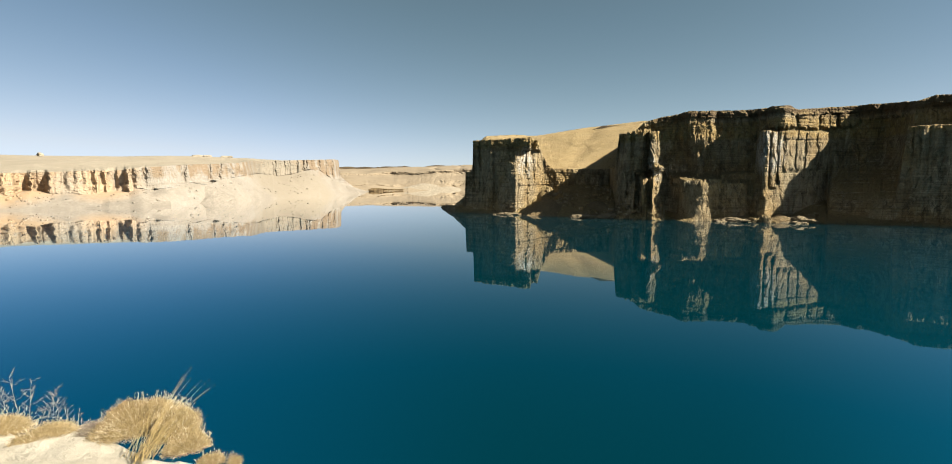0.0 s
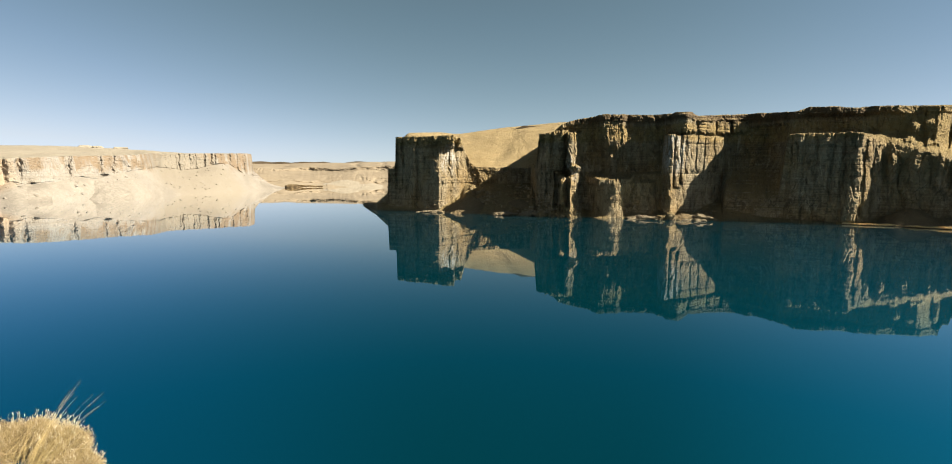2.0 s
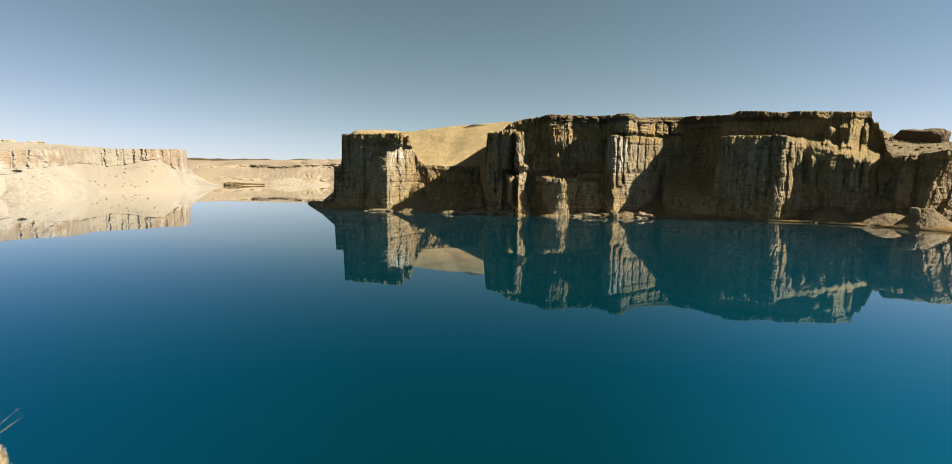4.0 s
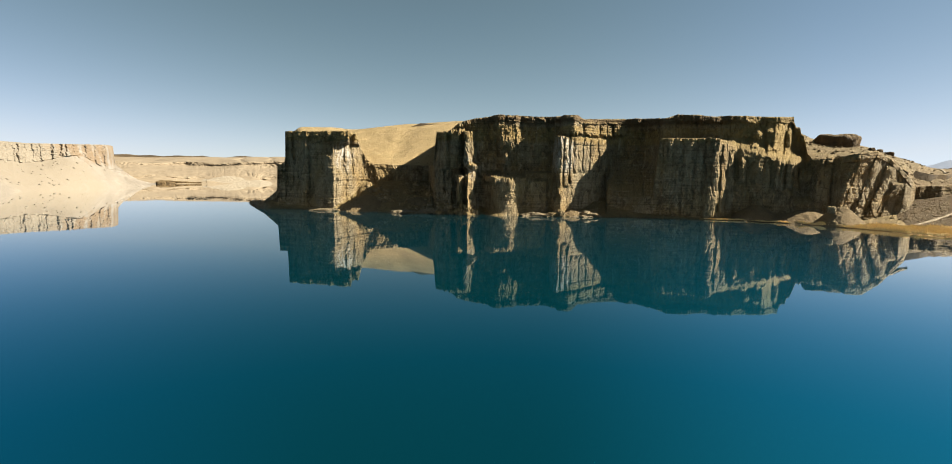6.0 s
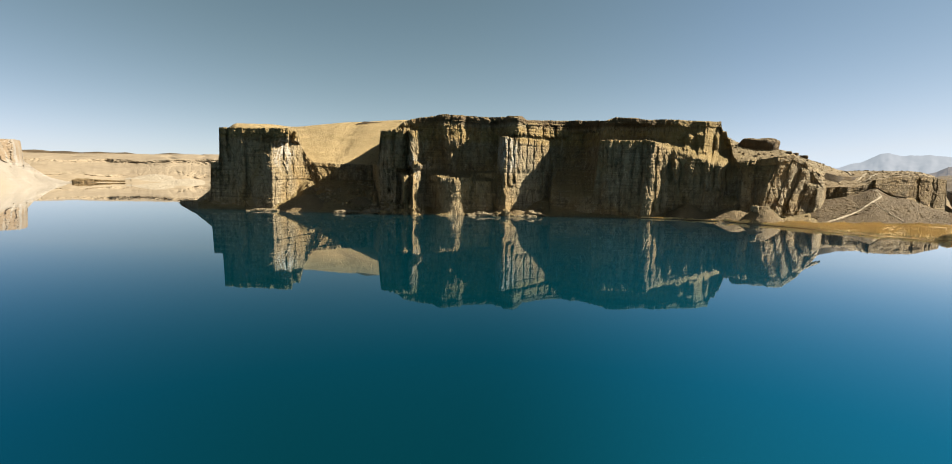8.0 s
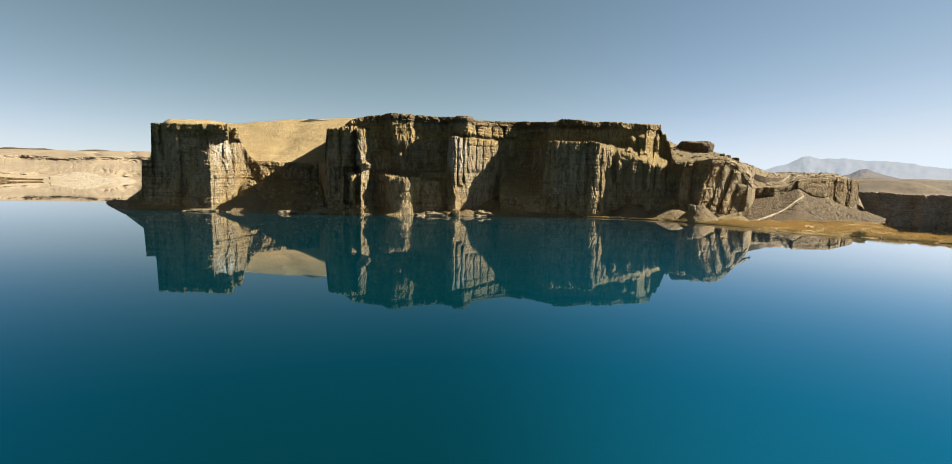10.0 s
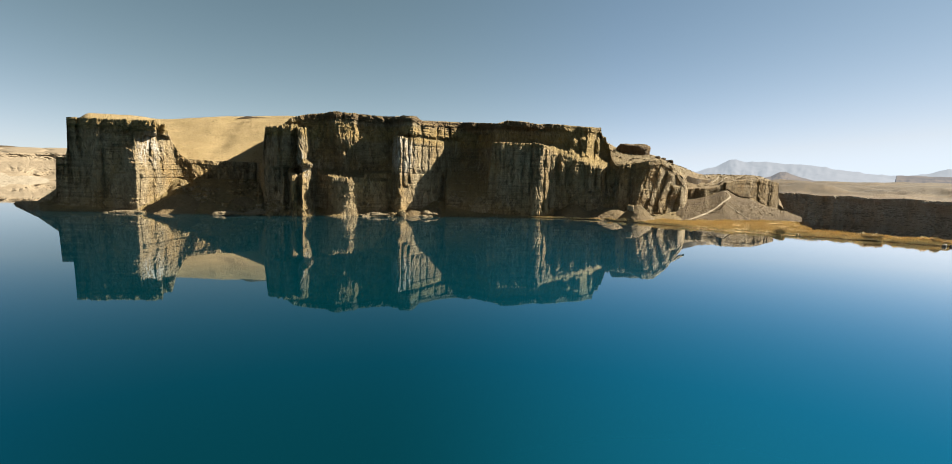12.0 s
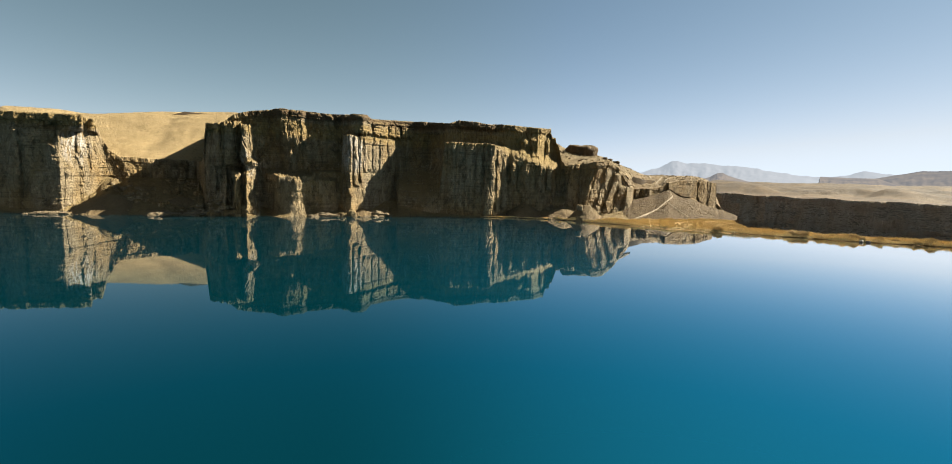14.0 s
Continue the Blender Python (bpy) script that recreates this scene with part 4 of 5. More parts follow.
def strands(base, tip, radius, bend=None, segs=3):
    """Tapered three-sided stems from base to tip, as vertices and faces."""
    n = len(base)
    base, tip = np.asarray(base, float), np.asarray(tip, float)
    radius = np.broadcast_to(np.asarray(radius, float), (n,))
    bend = np.zeros((n, 3)) if bend is None else bend
    ax = tip - base
    side = np.cross(ax, np.array([0.31, 0.77, 0.21]))
    side /= np.linalg.norm(side, axis=1)[:, None] + 1e-9
    up = np.cross(ax, side)
    up /= np.linalg.norm(up, axis=1)[:, None] + 1e-9
    V = []
    for k_ in range(segs):
        t = k_ / segs
        c = base + ax * t + bend * (t * (1 - t) * 4)
        w = radius * (1 - 0.8 * t)
        for j in range(3):
            th = j * 2 * math.pi / 3
            V.append(c + (side * math.cos(th) + up * math.sin(th)) * w[:, None])
    V.append(tip)
    V = np.stack(V, 1)
    m = V.shape[1]
    F = []
    for k_ in range(segs - 1):
        for j in range(3):
            F.append((3 * k_ + j, 3 * k_ + (j + 1) % 3, 3 * k_ + 3 + (j + 1) % 3))
            F.append((3 * k_ + j, 3 * k_ + 3 + (j + 1) % 3, 3 * k_ + 3 + j))
    for j in range(3):
        F.append((3 * (segs - 1) + j, 3 * (segs - 1) + (j + 1) % 3, m - 1))
    F = np.array(F)[None] + (np.arange(n) * m)[:, None, None]
    return V.reshape(-1, 3), F.reshape(-1, 3)


def tri_mesh(name, parts, smooth=False):
    """A triangle mesh joined from (vertices, faces) pairs."""
    vs, fs, o = [], [], 0
    for v, f in parts:
        vs.append(v)
        fs.append(f + o)
        o += len(v)
    v, f = np.concatenate(vs), np.concatenate(fs)
    me = bpy.data.meshes.new(name)
    me.vertices.add(len(v))
    me.vertices.foreach_set("co", v.astype(np.float32).ravel())
    me.loops.add(3 * len(f))
    me.loops.foreach_set("vertex_index", f.astype(np.int32).ravel())
    me.polygons.add(len(f))
    me.polygons.foreach_set("loop_start", np.arange(0, 3 * len(f), 3, dtype=np.int32))
    me.polygons.foreach_set("use_smooth", np.full(len(f), smooth))
    me.update(calc_edges=True)
    return me


def dry_plant(name, c1, c2, c3):
    """Dry stems, each one its own shade between three straw tones."""
    c1, c2, c3 = tone(c1), tone(c2), tone(c3)
    k = Mat(name, 0.75, 0.3)
    g = k.n.new("ShaderNodeNewGeometry")
    rnd = g.outputs["Random Per Island"]
    col = k.mix(k.map(rnd, 0, 0.6, 0, 1), c1, c2)
    col = k.mix(k.map(rnd, 0.7, 1.0, 0, 1), col, c3)
    return k.done(col)


M_REED = dry_plant("dry_reed", (1.12, 0.87, 0.44), (0.96, 0.72, 0.34), (0.72, 0.52, 0.25))
M_SHRUB = dry_plant("shrub_gold", (0.84, 0.63, 0.30), (0.70, 0.51, 0.23), (0.50, 0.355, 0.16))
M_STRAW = dry_plant("straw", (0.55, 0.415, 0.21), (0.36, 0.255, 0.115), (0.13, 0.085, 0.04))
M_STALK = dry_plant("grass_stalk", (0.58, 0.44, 0.20), (0.52, 0.38, 0.16), (0.40, 0.28, 0.12))
M_SPRIG = dry_plant("pale_sprig", (0.88, 0.75, 0.53), (0.60, 0.46, 0.26), (0.34, 0.245, 0.125))
M_GREY = dry_plant("grey_stem", (0.36, 0.30, 0.24), (0.30, 0.24, 0.18), (0.45, 0.38, 0.29))

rng = np.random.default_rng(12)
n = 80000
az = 46.5 + 57.5 * rng.random(n) ** 0.9
wd = np.minimum(along(BANK_W, az), 70)
rr = along(BANK_IN, az) + 1.2 * vnoise(np.radians(az) * 200 / 5, 0, 0, 91) + 0.3 + wd * 0.92 * rng.random(n)
clump = 0.55 + 0.6 * ramp(vnoise(np.radians(az) * 200 / 3.0, rr / 3.0, 0, 95), -0.4, 0.6)
h = (0.5 + 0.9 * rng.random(n)) * clump * np.clip(wd / 6, 0.35, 1.0)
base = np.stack([rr * np.sin(np.radians(az)), rr * np.cos(np.radians(az)), np.full(n, 0.25)], 1)
tip = base + np.stack([0.35 * rng.normal(size=n), 0.35 * rng.normal(size=n), h], 1)
tagged(put("reeds", tri_mesh("reeds", [strands(base, tip, 0.05 + 0.05 * rng.random(n), segs=2)]), M_REED), "dense golden dry reeds covering the shore bank", "reeds", kind="stuff")


def bush_mesh(seed, radius, height, count, thick, tuft=0.0, fine=0.13):
    """Stems that fan out of one root and end on a lumpy dome."""
    g = np.random.default_rng(seed)
    th = g.random(count) * 2 * math.pi
    el = np.arcsin(g.random(count) ** 0.8)
    lump = 1 + 0.26 * fbm(np.cos(th) * 1.7 + 5, np.sin(th) * 1.7, el * 1.6, seed, 3)
    rad = lump * (0.45 + 0.55 * g.random(count) ** 0.35)
    tip = np.stack([np.cos(th) * np.cos(el) * radius * rad, np.sin(th) * np.cos(el) * radius * rad, np.sin(el) * height * rad + 0.05 * height], 1)
    base = tip * np.array([0.35, 0.35, 0.1]) * g.random((count, 1)) + g.normal(size=(count, 3)) * np.array([0.06, 0.06, 0]) * radius
    start = base + (tip - base) * (0.25 + 0.4 * g.random((count, 1)))
    parts = [strands(start, tip, thick * (0.6 + 0.8 * g.random(count)), g.normal(size=(count, 3)) * 0.06 * radius)]
    if tuft:
        m = count
        for _ in range(3):
            p = tip + g.normal(size=(m, 3)) * 0.05 * radius
            d = g.normal(size=(m, 3)) + tip / radius
            d /= np.linalg.norm(d, axis=1)[:, None]
            parts.append(strands(p, p + d * tuft * (0.5 + g.random((m, 1))), tuft * fine, segs=2))
    return parts


def shrub(seed, radius, height, count, thick, mat, label, tuft=0.0):
    e = thing("shrub", label, "shrub", "shrubs along the shore")
    put("foliage", tri_mesh("foliage", bush_mesh(seed, radius, height, count, thick, tuft)), mat, e)
    return e


kinds = [shrub(101, 1.7, 1.9, 1300, 0.05, M_SHRUB, "rounded golden-brown dry shrub on the reed bank", 0.2),
         shrub(102, 2.3, 2.1, 1700, 0.05, M_SHRUB, "wide golden-brown dry shrub on the reed bank", 0.2),
         shrub(103, 1.2, 1.4, 900, 0.05, M_REED, "small straw-coloured dry shrub on the reed bank", 0.18)]
spots = []
for i in range(64):
    az = 57 + 46 * (i + 5.0 * rng.random() - 2.0) / 64
    w_ = min(20.0, float(along(BANK_W, az)))
    spots.append((az, float(along(BANK_IN, az)) + 1.2 + w_ * 0.35 * rng.random() ** 1.3))
BIG = {6: (75.4, 0.6), 7: (77.0, 0.55), 8: (78.7, 0.95), 9: (79.5, 0.7), 10: (81.7, 0.8), 11: (82.5, 1.15), 12: (83.3, 0.9), 13: (85.2, 0.7), 14: (86.3, 0.65), 15: (87.6, 0.85), 16: (88.6, 0.85), 17: (90.2, 0.8)}
for i, (az, r) in enumerate(spots):
    if i in BIG:
        az, r = BIG[i][0], float(along(BANK_IN, BIG[i][0])) + 4
    kd = kinds[int(rng.integers(3))] if i > 2 else kinds[i]
    sc = (0.25 + 0.5 * rng.random() ** 1.6) * min(1.0, 0.5 + (az - 57) / 24)
    sc = BIG[i][1] if i in BIG else sc
    m = pose(r * math.sin(radians(az)), r * math.cos(radians(az)), 0.3, 0, 0, rng.random() * 360) @ Matrix.Diagonal((sc, sc, sc * (0.8 + 0.4 * rng.random()), 1))
    if i < 3:
        kd.matrix_basis = m
    else:
        c = copy_thing(kd, Matrix())
        c.matrix_basis = m


# ---- boulders and rock remnants ----
def seat(sheet, az, r):
    """Height of a sheet at a bearing and range."""
    a, d, z = sheet
    c = int(np.clip(np.searchsorted(a, az), 0, len(a) - 1))
    return float(np.interp(r, d[:, c], z[:, c]))


def boulder_mesh(name, seed, sx, sy, sz, detail=40, blocky=0.35, lumps=0.16):
    """A weathered block: a sphere squared off, cut by beds and roughened."""
    u = np.linspace(0, 2 * math.pi, 2 * detail)[None, :]
    v = np.linspace(-math.pi / 2, math.pi / 2, detail)[:, None]
    x, y, z = np.cos(v) * np.cos(u), np.cos(v) * np.sin(u), np.sin(v) + 0 * u
    k_ = (np.abs(x) ** 5 + np.abs(y) ** 5 + np.abs(z) ** 5) ** (-1 / 5)
    f = 1 + (k_ - 1) * blocky * 2
    f = f * (1 + lumps * fbm(x * 1.6, y * 1.6, z * 1.6 + seed, seed, 5) - 0.05 * np.abs(vnoise(x * 4, y * 4, z * 9, seed + 2)))
    return grid_mesh(name, x * f * sx, y * f * sy, z * f * sz)


M_SHELF = rock("shelf_rock", (0.42, 0.335, 0.22), (0.40, 0.30, 0.17), (0.09, 0.066, 0.042), (0.40, 0.315, 0.20))
M_CAP = rock("cap_rock", (0.20, 0.135, 0.075), (0.22, 0.14, 0.06), (0.07, 0.048, 0.03), (0.26, 0.18, 0.09))
for az, r, z, sx, sy, sz, seed, name, label, mat in (
        (57.2, 284, seat(mesa_top, 57.2, 284) - 3.6, 8.9, 7.0, 8.6, 7, "cap_rock", "dark brown flat-topped caprock remnant on the hill", M_CAP),
        (5.2, 217.0, 0.1, 7.5, 3.4, 0.8, 41, "shore_rock", "flat pale rock shelf at the tower's waterline", M_SHELF),
        (13.2, 203.0, -0.25, 6.0, 4.2, 1.3, 42, "shore_rock", "low tan rock shelf at the waterline", M_SHELF),
        (16.2, 202.0, -0.15, 6.0, 4.0, 1.6, 43, "shore_rock", "low tan rock shelf at the waterline", M_SHELF),
        (28.4, 195.6, -0.35, 6.0, 3.4, 1.5, 45, "shore_rock", "low tan rock shelf at the waterline", M_SHELF),
        (34.2, 200.0, -0.15, 5.6, 4.0, 2.0, 46, "shore_rock", "low tan rock shelf at the waterline", M_SHELF),
        (57.4, 211, 5.6, 1.3, 1.2, 1.3, 8, "boulder", "grey-brown boulder lodged on the scree", M_ROCK),
        (31.3, 196.5, 1.2, 1.7, 1.4, 1.5, 9, "boulder", "grey angular boulder at the waterline", M_ROCK),
        (30.2, 196, 0.7, 1.2, 1.4, 0.9, 10, "boulder", "low tan boulder at the waterline", M_ROCK),
        (59.9, 280, seat(mesa_top, 59.9, 280) + 0.3, 1.3, 1.2, 0.9, 11, "boulder", "small brown boulder on the hill crest", M_CAP),
        (60.5, 282, seat(mesa_top, 60.5, 282) + 0.3, 1.0, 1.2, 0.8, 12, "boulder", "small brown boulder on the hill crest", M_CAP),
        (61.2, 280, seat(mesa_top, 61.2, 280) + 0.3, 1.6, 1.2, 1.0, 13, "boulder", "brown boulder on the hill crest", M_CAP),
        (72.55, 195.0, 0.35, 0.8, 0.6, 0.45, 31, "boulder", "pale bleached boulder at the reed shore", M_PALE),
        (73.0, 194.6, 0.30, 0.6, 0.5, 0.4, 32, "boulder", "small pale bleached boulder at the reed shore", M_PALE),
        (73.5, 194.9, 0.35, 0.9, 0.6, 0.4, 33, "boulder", "pale bleached boulder at the reed shore", M_PALE),
        (83.9, 197.6, 0.35, 1.2, 0.5, 0.4, 34, "boulder", "low pale bleached boulder at the reed shore", M_PALE),
        (84.4, 198.0, 0.30, 0.8, 0.5, 0.35, 35, "boulder", "small pale bleached boulder at the reed shore", M_PALE),
        (-40.6, 640, 42.5, 2.6, 2.0, 2.0, 14, "rock_outcrop", "pale rock outcrop on the far plateau", M_PALESOIL),
        (-28.6, 720, 46, 7, 5, 2.6, 15, "rock_outcrop", "pale rock outcrop on the far plateau", M_PALESOIL),
        (-27.7, 720, 46, 5, 5, 2.4, 19, "rock_outcrop", "pale rock outcrop on the far plateau", M_PALESOIL),
        (-26.0, 720, 45.5, 7, 5, 2.4, 16, "rock_outcrop", "pale rock outcrop on the far plateau", M_PALESOIL),
        (-11.2, 676, 1.2, 5, 3, 2.0, 17, "rock_outcrop", "dark rock outcrop at the far shore", M_CAP),
        (-10.7, 681, 1.6, 8, 4, 2.6, 20, "rock_outcrop", "dark rock outcrop at the far shore", M_CAP),
        (-9.9, 686, 1.4, 7, 4, 1.8, 18, "rock_outcrop", "low dark rock outcrop at the far shore", M_CAP),
        (-9.2, 688, 1.2, 6, 3, 1.5, 22, "rock_outcrop", "low dark rock outcrop at the far shore", M_CAP),
        (-8.3, 689, 1.0, 7, 3, 1.2, 23, "rock_outcrop", "low dark rock outcrop at the far shore", M_CAP)):
    ob = put(name, boulder_mesh(name, seed, sx, sy, sz, 60, {"rock_outcrop": 0.42, "shore_rock": 0.02, "cap_rock": 0.30}.get(name, 0.28), 0.42 if name == "shore_rock" else 0.16), mat)
    ob.matrix_basis = pose(r * math.sin(radians(az)), r * math.cos(radians(az)), z, 0, 0, seed * 37 % 360 if sx < 3.5 else -az)
    tagged(ob, label, "rock")

# rubble at the foot of the mesa
def rubble(name, label, grid, spans, count, seed, mat, biggest):
    """Broken stones lying on a slope, joined."""
    g = np.random.default_rng(seed)
    a, dsk, zsk = grid
    unit = []
    for i in range(4):
        me = boulder_mesh("stone", 300 + i, 1, 0.8, 0.7, 7)
        v = np.empty(len(me.vertices) * 3)
        me.vertices.foreach_get("co", v)
        f = np.array([p.vertices[:] for p in me.polygons])
        unit.append((v.reshape(-1, 3), np.concatenate([f[:, :3], f[:, [0, 2, 3]]])))
        bpy.data.meshes.remove(me)
    parts = []
    for i in range(count):
        a0, a1 = spans[int(g.integers(len(spans)))]
        az = a0 + (a1 - a0) * g.random()
        col = int(np.clip(np.searchsorted(a, az), 0, len(a) - 1))
        row = int((0.15 + 0.83 * g.random()) * (dsk.shape[0] - 1))
        d, z = dsk[row, col], zsk[row, col]
        sc = 0.14 + biggest * g.random() ** 4
        th = g.random() * 6.28
        v, f = unit[i % 4]
        x = (v[:, 0] * math.cos(th) - v[:, 1] * math.sin(th)) * sc + d * math.sin(radians(az))
        y = (v[:, 0] * math.sin(th) + v[:, 1] * math.cos(th)) * sc + d * math.cos(radians(az))
        parts.append((np.stack([x, y, v[:, 2] * sc + z + 0.1 * sc], 1), f))
    tagged(put(name, tri_mesh(name, parts), mat), label, "rubble", kind="stuff")


rubble("rubble", "broken brown rock debris at the mesa's foot", mesa_grid, [(3, 7), (9, 18), (12, 17), (31, 36), (50, 62)], 420, 61, M_ROCK, 0.9)
rubble("rubble_bay", "large broken brown blocks on the shaded scree of the bay", mesa_grid, [(8.5, 16.3), (17, 21.5)], 420, 65, M_ROCK, 1.5)
rubble("rubble_pale", "pale broken blocks on the far shore scree", pale_grid, [(-43, -39), (-37, -31), (-30, -24), (-23, -15.5), (-22, -17)], 330, 66, M_PALE, 1.1)
rubble("rubble_hill", "loose brown stones on the hill's scree", skirt_grid, [(61, 72.5)], 700, 62, M_SCREE, 0.4)
rubble("rubble_slope", "scattered brown stones on the hill's upper slope", hill_top, [(60, 71)], 700, 63, M_SCREE, 0.5)
rubble("rubble_crest", "scattered stones and clods on the mesa's grassy slope", mesa_top, [(54.4, 63), (54.4, 58)], 600, 64, M_SCREE, 0.7)

# ---- viewpoint: ledge under the camera, with dry plants at its edge ----
a = np.linspace(-180, 180, 900)[None, :]
ar = np.radians(a)
edge = along([(-180, 9), (-90, 9), (-60, 5.2), (-45, 4.2), (-42.8, 3.98), (-40.4, 3.78), (-37.2, 3.66), (-35, 3.42), (-32, 3.18), (-29.5, 3.02), (-27, 2.7), (-24, 2.2), (0, 1.5), (60, 1.5), (100, 3), (140, 9), (180, 9)], a)
rag = (1 + 0.04 * vnoise(a / 5, 0, 0, 83) + 0.012 * vnoise(a / 1.5, 0, 0, 84))
t = np.concatenate([np.linspace(0.0, 1, 150), 1 + np.linspace(0.005, 2.2, 80)])[:, None]
edge = edge * (1 + (rag - 1) * ramp(t, 0.6, 1.0) * (1 - ramp(t, 1.0, 1.5)))
r = np.where(t <= 1, edge * t, edge + 0.5 * np.sqrt(np.maximum(t - 1, 0)) + (t - 1) * 2.0)
z = np.where(t <= 1, 14.4 - 0.10 * np.clip(t - 0.85, 0, 1), 14.385 - (t - 1) * 8.2)
r = r + 0.5 * ramp(t, 1.05, 1.6) * fbm(a / 7, z / 1.5, 0, 86, 4)
x, y = r * np.sin(ar), r * np.cos(ar)
z = z + (0.05 * fbm(x * 1.7, y * 1.7, 0, 81, 5) + 0.006 * fbm(x * 14, y * 14, 0, 82, 3)) * np.minimum(t * 1.5, 1)
M_SAND = soil("ledge_sand", (0.68, 0.615, 0.505), (0.60, 0.53, 0.42), (0.55, 0.47, 0.36), 0.4, 14, relief=0.02)
tagged(put("ground_ledge", grid_mesh("ground_ledge", x, y, z), M_SAND), "pale sandy limestone ledge at the viewpoint", "ledge", kind="structure")


def spot(az, r, z=14.40):
    return Vector((r * math.sin(radians(az)), r * math.cos(radians(az)), z))


# cushion shrubs
for az, r, rad, h, count, thick, seed, mat, label in (
        (-34.9, 3.74, 0.255, 0.185, 9500, 0.0009, 201, M_STRAW, "dense straw-coloured cushion shrub on the ledge edge"),
        (-32.2, 3.50, 0.13, 0.17, 3800, 0.0009, 202, M_STRAW, "low straw-coloured shrub hanging over the ledge edge"),
        (-45.8, 4.25, 0.22, 0.15, 3000, 0.0011, 203, M_STRAW, "low straw-coloured cushion shrub on the ledge edge"),
        (-42.2, 3.98, 0.16, 0.10, 2400, 0.0010, 204, M_STRAW, "flat golden-brown dry shrub on the ledge edge"),
        (-31.3, 3.3, 0.12, 0.10, 2200, 0.0013, 208, M_STRAW, "small dry tuft at the ledge edge"),
        (-27.2, 2.98, 0.035, 0.06, 160, 0.0014, 205, M_STRAW, "small dry tuft at the ledge edge"),
        (-29.4, 3.06, 0.07, 0.06, 700, 0.0014, 207, M_STRAW, "small straw-coloured tuft at the ledge edge"),
        (-38.9, 3.86, 0.08, 0.09, 500, 0.0014, 206, M_GREY, "small grey dry tuft on the ledge edge")):
    e = thing("cushion_shrub", label, "shrub", "dry plants on the ledge", at=spot(az, r, 14.38))
    e.rotation_euler, e.scale = (0, 0, radians(-az)), (1, 0.45, 1)
    put("foliage", tri_mesh("foliage", bush_mesh(seed, rad, h, count, thick, 0.022, 0.045)), mat, e)
    g = np.random.default_rng(seed + 7)
    m = count // 18
    th, el = g.random(m) * 2 * math.pi, np.arcsin(g.random(m))
    way = np.stack([np.cos(th) * np.cos(el) * rad, np.sin(th) * np.cos(el) * rad, np.sin(el) * h], 1)
    grow = 1.02 + 0.32 * g.random((m, 1)) ** 1.6
    tip = way * grow + np.array([0.0, 0.0, 0.03]) * g.random((m, 1))
    head = tip + g.normal(size=(m, 3)) * 0.004 + np.array([0, 0, 0.012])
    more = [strands(way * 0.8, tip, 0.0014, g.normal(size=(m, 3)) * 0.008, 3), strands(tip - way * 0.03, head, 0.0020, segs=2)]
    for _ in range(2):
        q2 = way * (0.92 + 0.2 * g.random((m, 1)))
        more.append(strands(q2, q2 + way * 0.05 + g.normal(size=(m, 3)) * 0.012, 0.0013, segs=2))
    put("seed_head_rest", tri_mesh("seed_head_rest", more), M_SPRIG if mat is M_STRAW else M_GREY, e, "pale seed heads")["kind"] = "stuff"

# grass tuft with long leaning stalks
g = np.random.default_rng(31)
e = thing("grass_tuft", "golden grass tuft with long leaning seed stalks", "grass", "dry plants on the ledge", at=spot(-35.3, 3.33, 14.40))
right = np.array([math.cos(radians(35)), math.sin(radians(35)), 0.0])
away = np.array([-math.sin(radians(35)), math.cos(radians(35)), 0.0])
n = 100
ln = 0.10 + 0.24 * g.random((n, 1)) ** 1.3
dr = right * (0.60 + 0.26 * g.normal(size=(n, 1))) + away * (0.1 + 0.15 * g.normal(size=(n, 1))) + np.array([0, 0, 1.0]) * (0.8 + 0.12 * g.normal(size=(n, 1)))
root = g.normal(size=(n, 3)) * np.array([0.035, 0.035, 0.004])
put("blade_clump", tri_mesh("blade_clump", [strands(root, root + dr * ln, 0.0014, np.array([0, 0, 0.03]) * g.random((n, 1)), 4)]), M_STALK, e)
for az, el, d in ((-30.2, -18.2, 3.62), (-31.0, -18.9, 3.6), (-30.9, -19.3, 3.55), (-30.6, -19.6, 3.5), (-29.6, -19.9, 3.5), (-28.6, -19.8, 3.5), (-28.4, -20.6, 3.45), (-31.4, -19.5, 3.6)):
    tip = np.array(spot(az, d, EYE + d * math.tan(radians(el)))) - np.array(e.location)
    b0 = g.normal(size=3) * np.array([0.02, 0.02, 0])
    put("stalk", tri_mesh("stalk", [strands([b0], [tip], 0.0013, np.array([[0, 0, 0.035]]), 8)]), M_STALK, e)

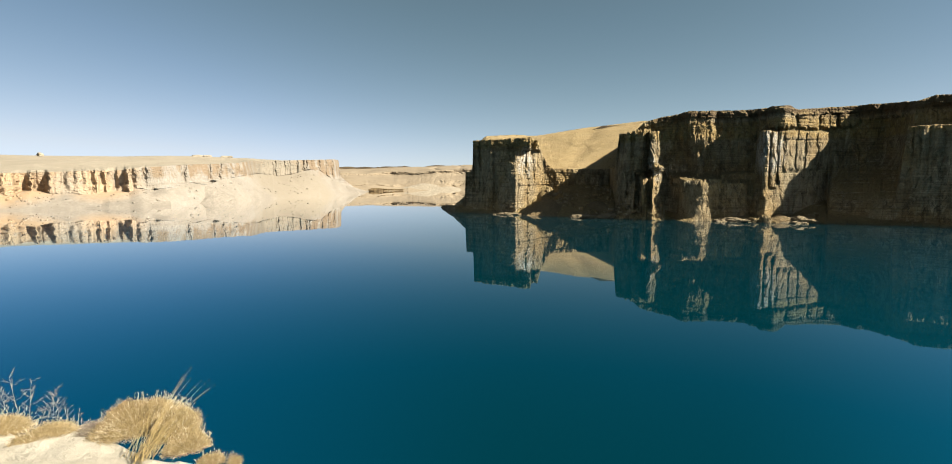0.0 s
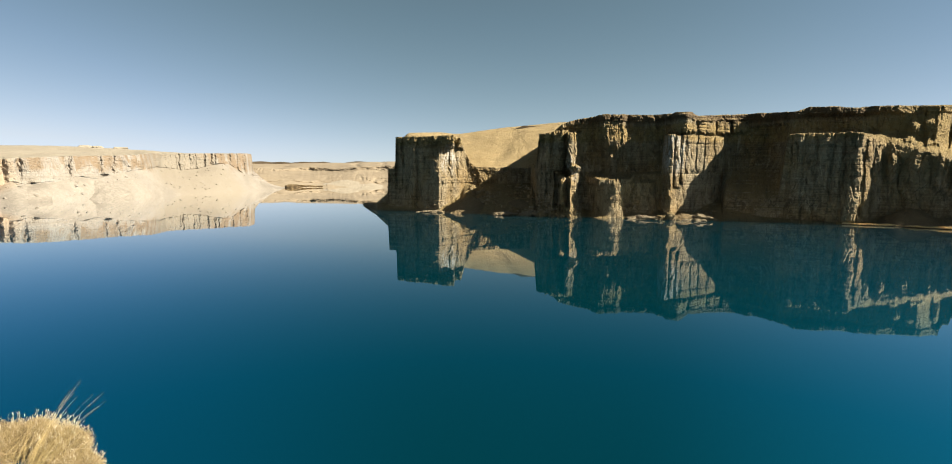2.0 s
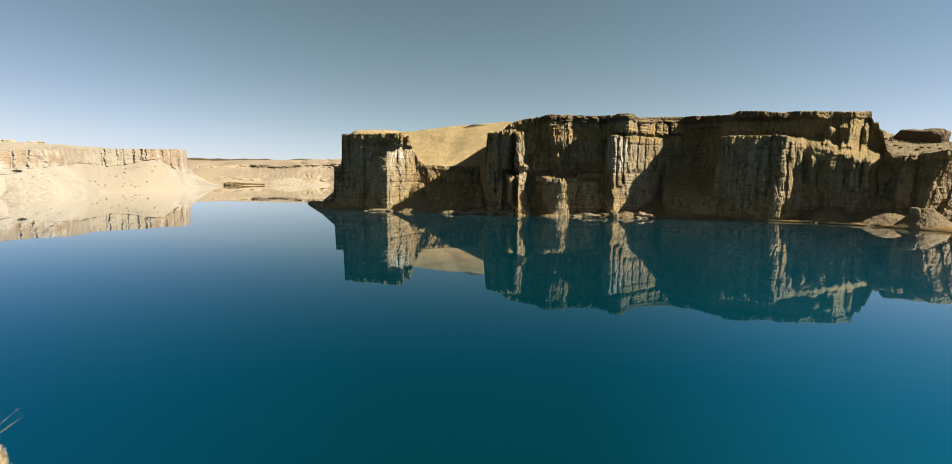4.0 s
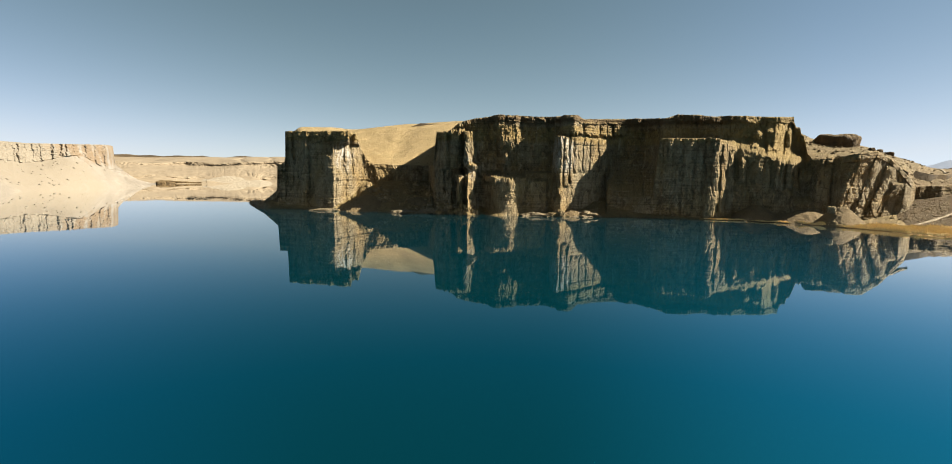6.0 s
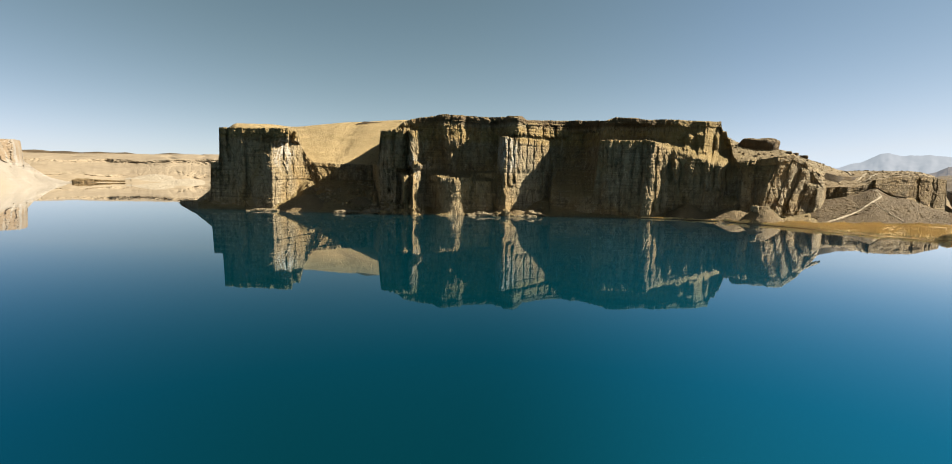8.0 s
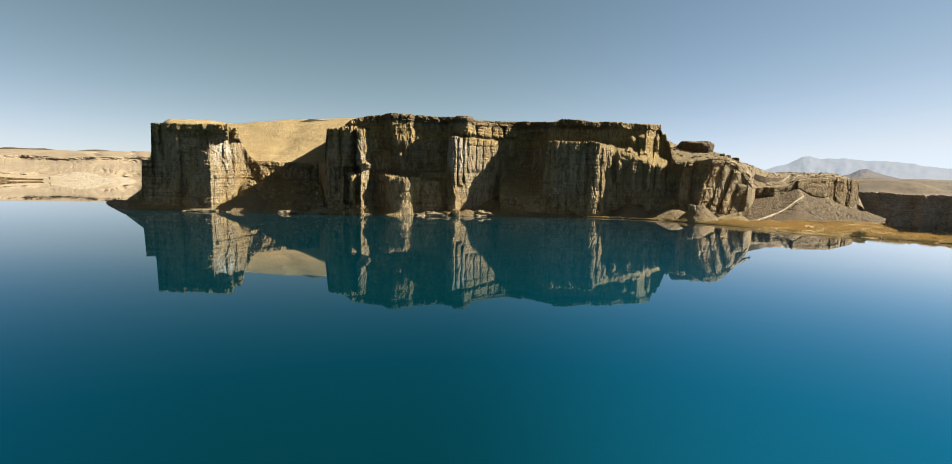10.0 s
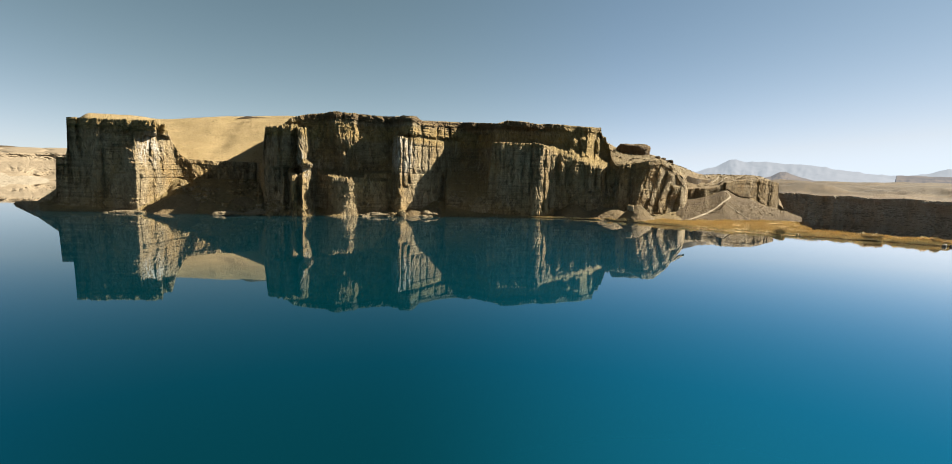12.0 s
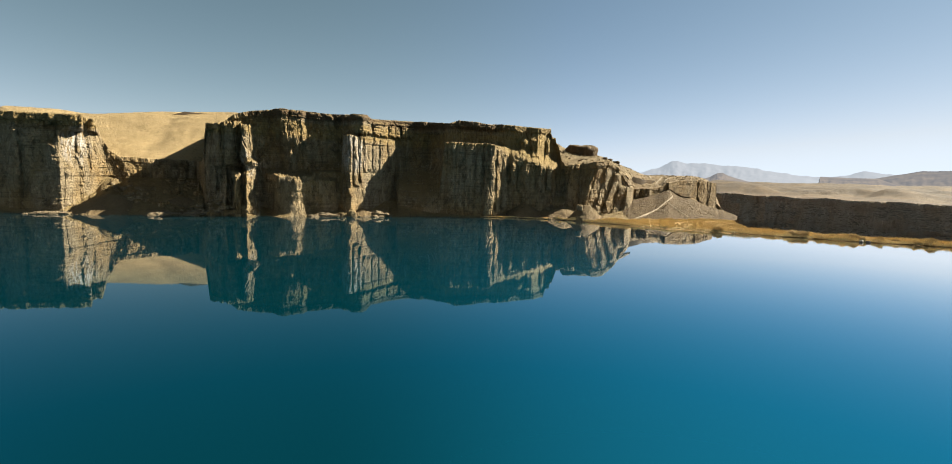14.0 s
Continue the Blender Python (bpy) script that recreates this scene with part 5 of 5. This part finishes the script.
# dry branching stems
for az, r, h, seed in ((-43.2, 4.4, 0.30, 48), (-42.2, 4.25, 0.22, 49), (-41.2, 4.2, 0.25, 50), (-44.3, 4.5, 0.25, 51), (-40.5, 4.1, 0.2, 52), (-43.7, 4.45, 0.34, 41), (-44.9, 4.5, 0.30, 42), (-41.7, 4.25, 0.27, 43), (-42.6, 4.3, 0.18, 44), (-40.9, 4.15, 0.15, 45), (-40.0, 4.05, 0.13, 46), (-39.4, 3.95, 0.11, 47)):
    e = thing("dry_thistle", "grey dead branching stem standing on the ledge edge", "plant", "dry plants on the ledge", at=spot(az, r, 14.36))
    g = np.random.default_rng(seed)
    lean = g.normal(size=3) * np.array([0.05, 0.05, 0])
    top = np.array([0, 0, h]) + lean
    put("stem", tri_mesh("stem", [strands([(0, 0, 0)], [top], 0.0016, segs=6)]), M_GREY, e)
    m = 9
    for i in range(m):
        p = top * (0.25 + 0.72 * (i + g.random()) / m)
        d = g.normal(size=3) * np.array([1, 1, 0.2]) + np.array([0, 0, 0.75])
        d = d / np.linalg.norm(d) * h * (0.32 - 0.18 * i / m)
        q2 = p + d
        sub = g.normal(size=(4, 3)) * 0.35 + d / np.linalg.norm(d)
        put("branch", tri_mesh("branch", [strands([p], [q2], 0.0010, np.array([[0, 0, -0.01]]), 4), strands(p + d * g.random((4, 1)), p + d * 0.8 + sub * h * 0.08, 0.0008, segs=2)]), M_GREY, e)

# pebbles on the ledge
g = np.random.default_rng(51)
pm = [boulder_mesh("pebble", 60 + i, 1, 0.8, 0.6, 9) for i in range(3)]
for p_ in pm:
    p_.materials.append(M_SAND)
for i in range(40):
    az, r = -46 + 17 * g.random(), 2.7 + 1.0 * g.random()
    if r > float(along([(-46, 4.1), (-30, 3.0), (-27, 2.7)], az)):
        continue
    ob = new("pebble", pm[i % 3])
    sc = 0.006 + 0.016 * g.random() ** 2
    ob.matrix_basis = pose(*spot(az, r, 14.405), 0, 0, 360 * g.random()) @ Matrix.Diagonal((sc, sc, sc, 1))
    tagged(ob, "small pale limestone pebble on the ledge", "stone", "pebbles on the ledge")
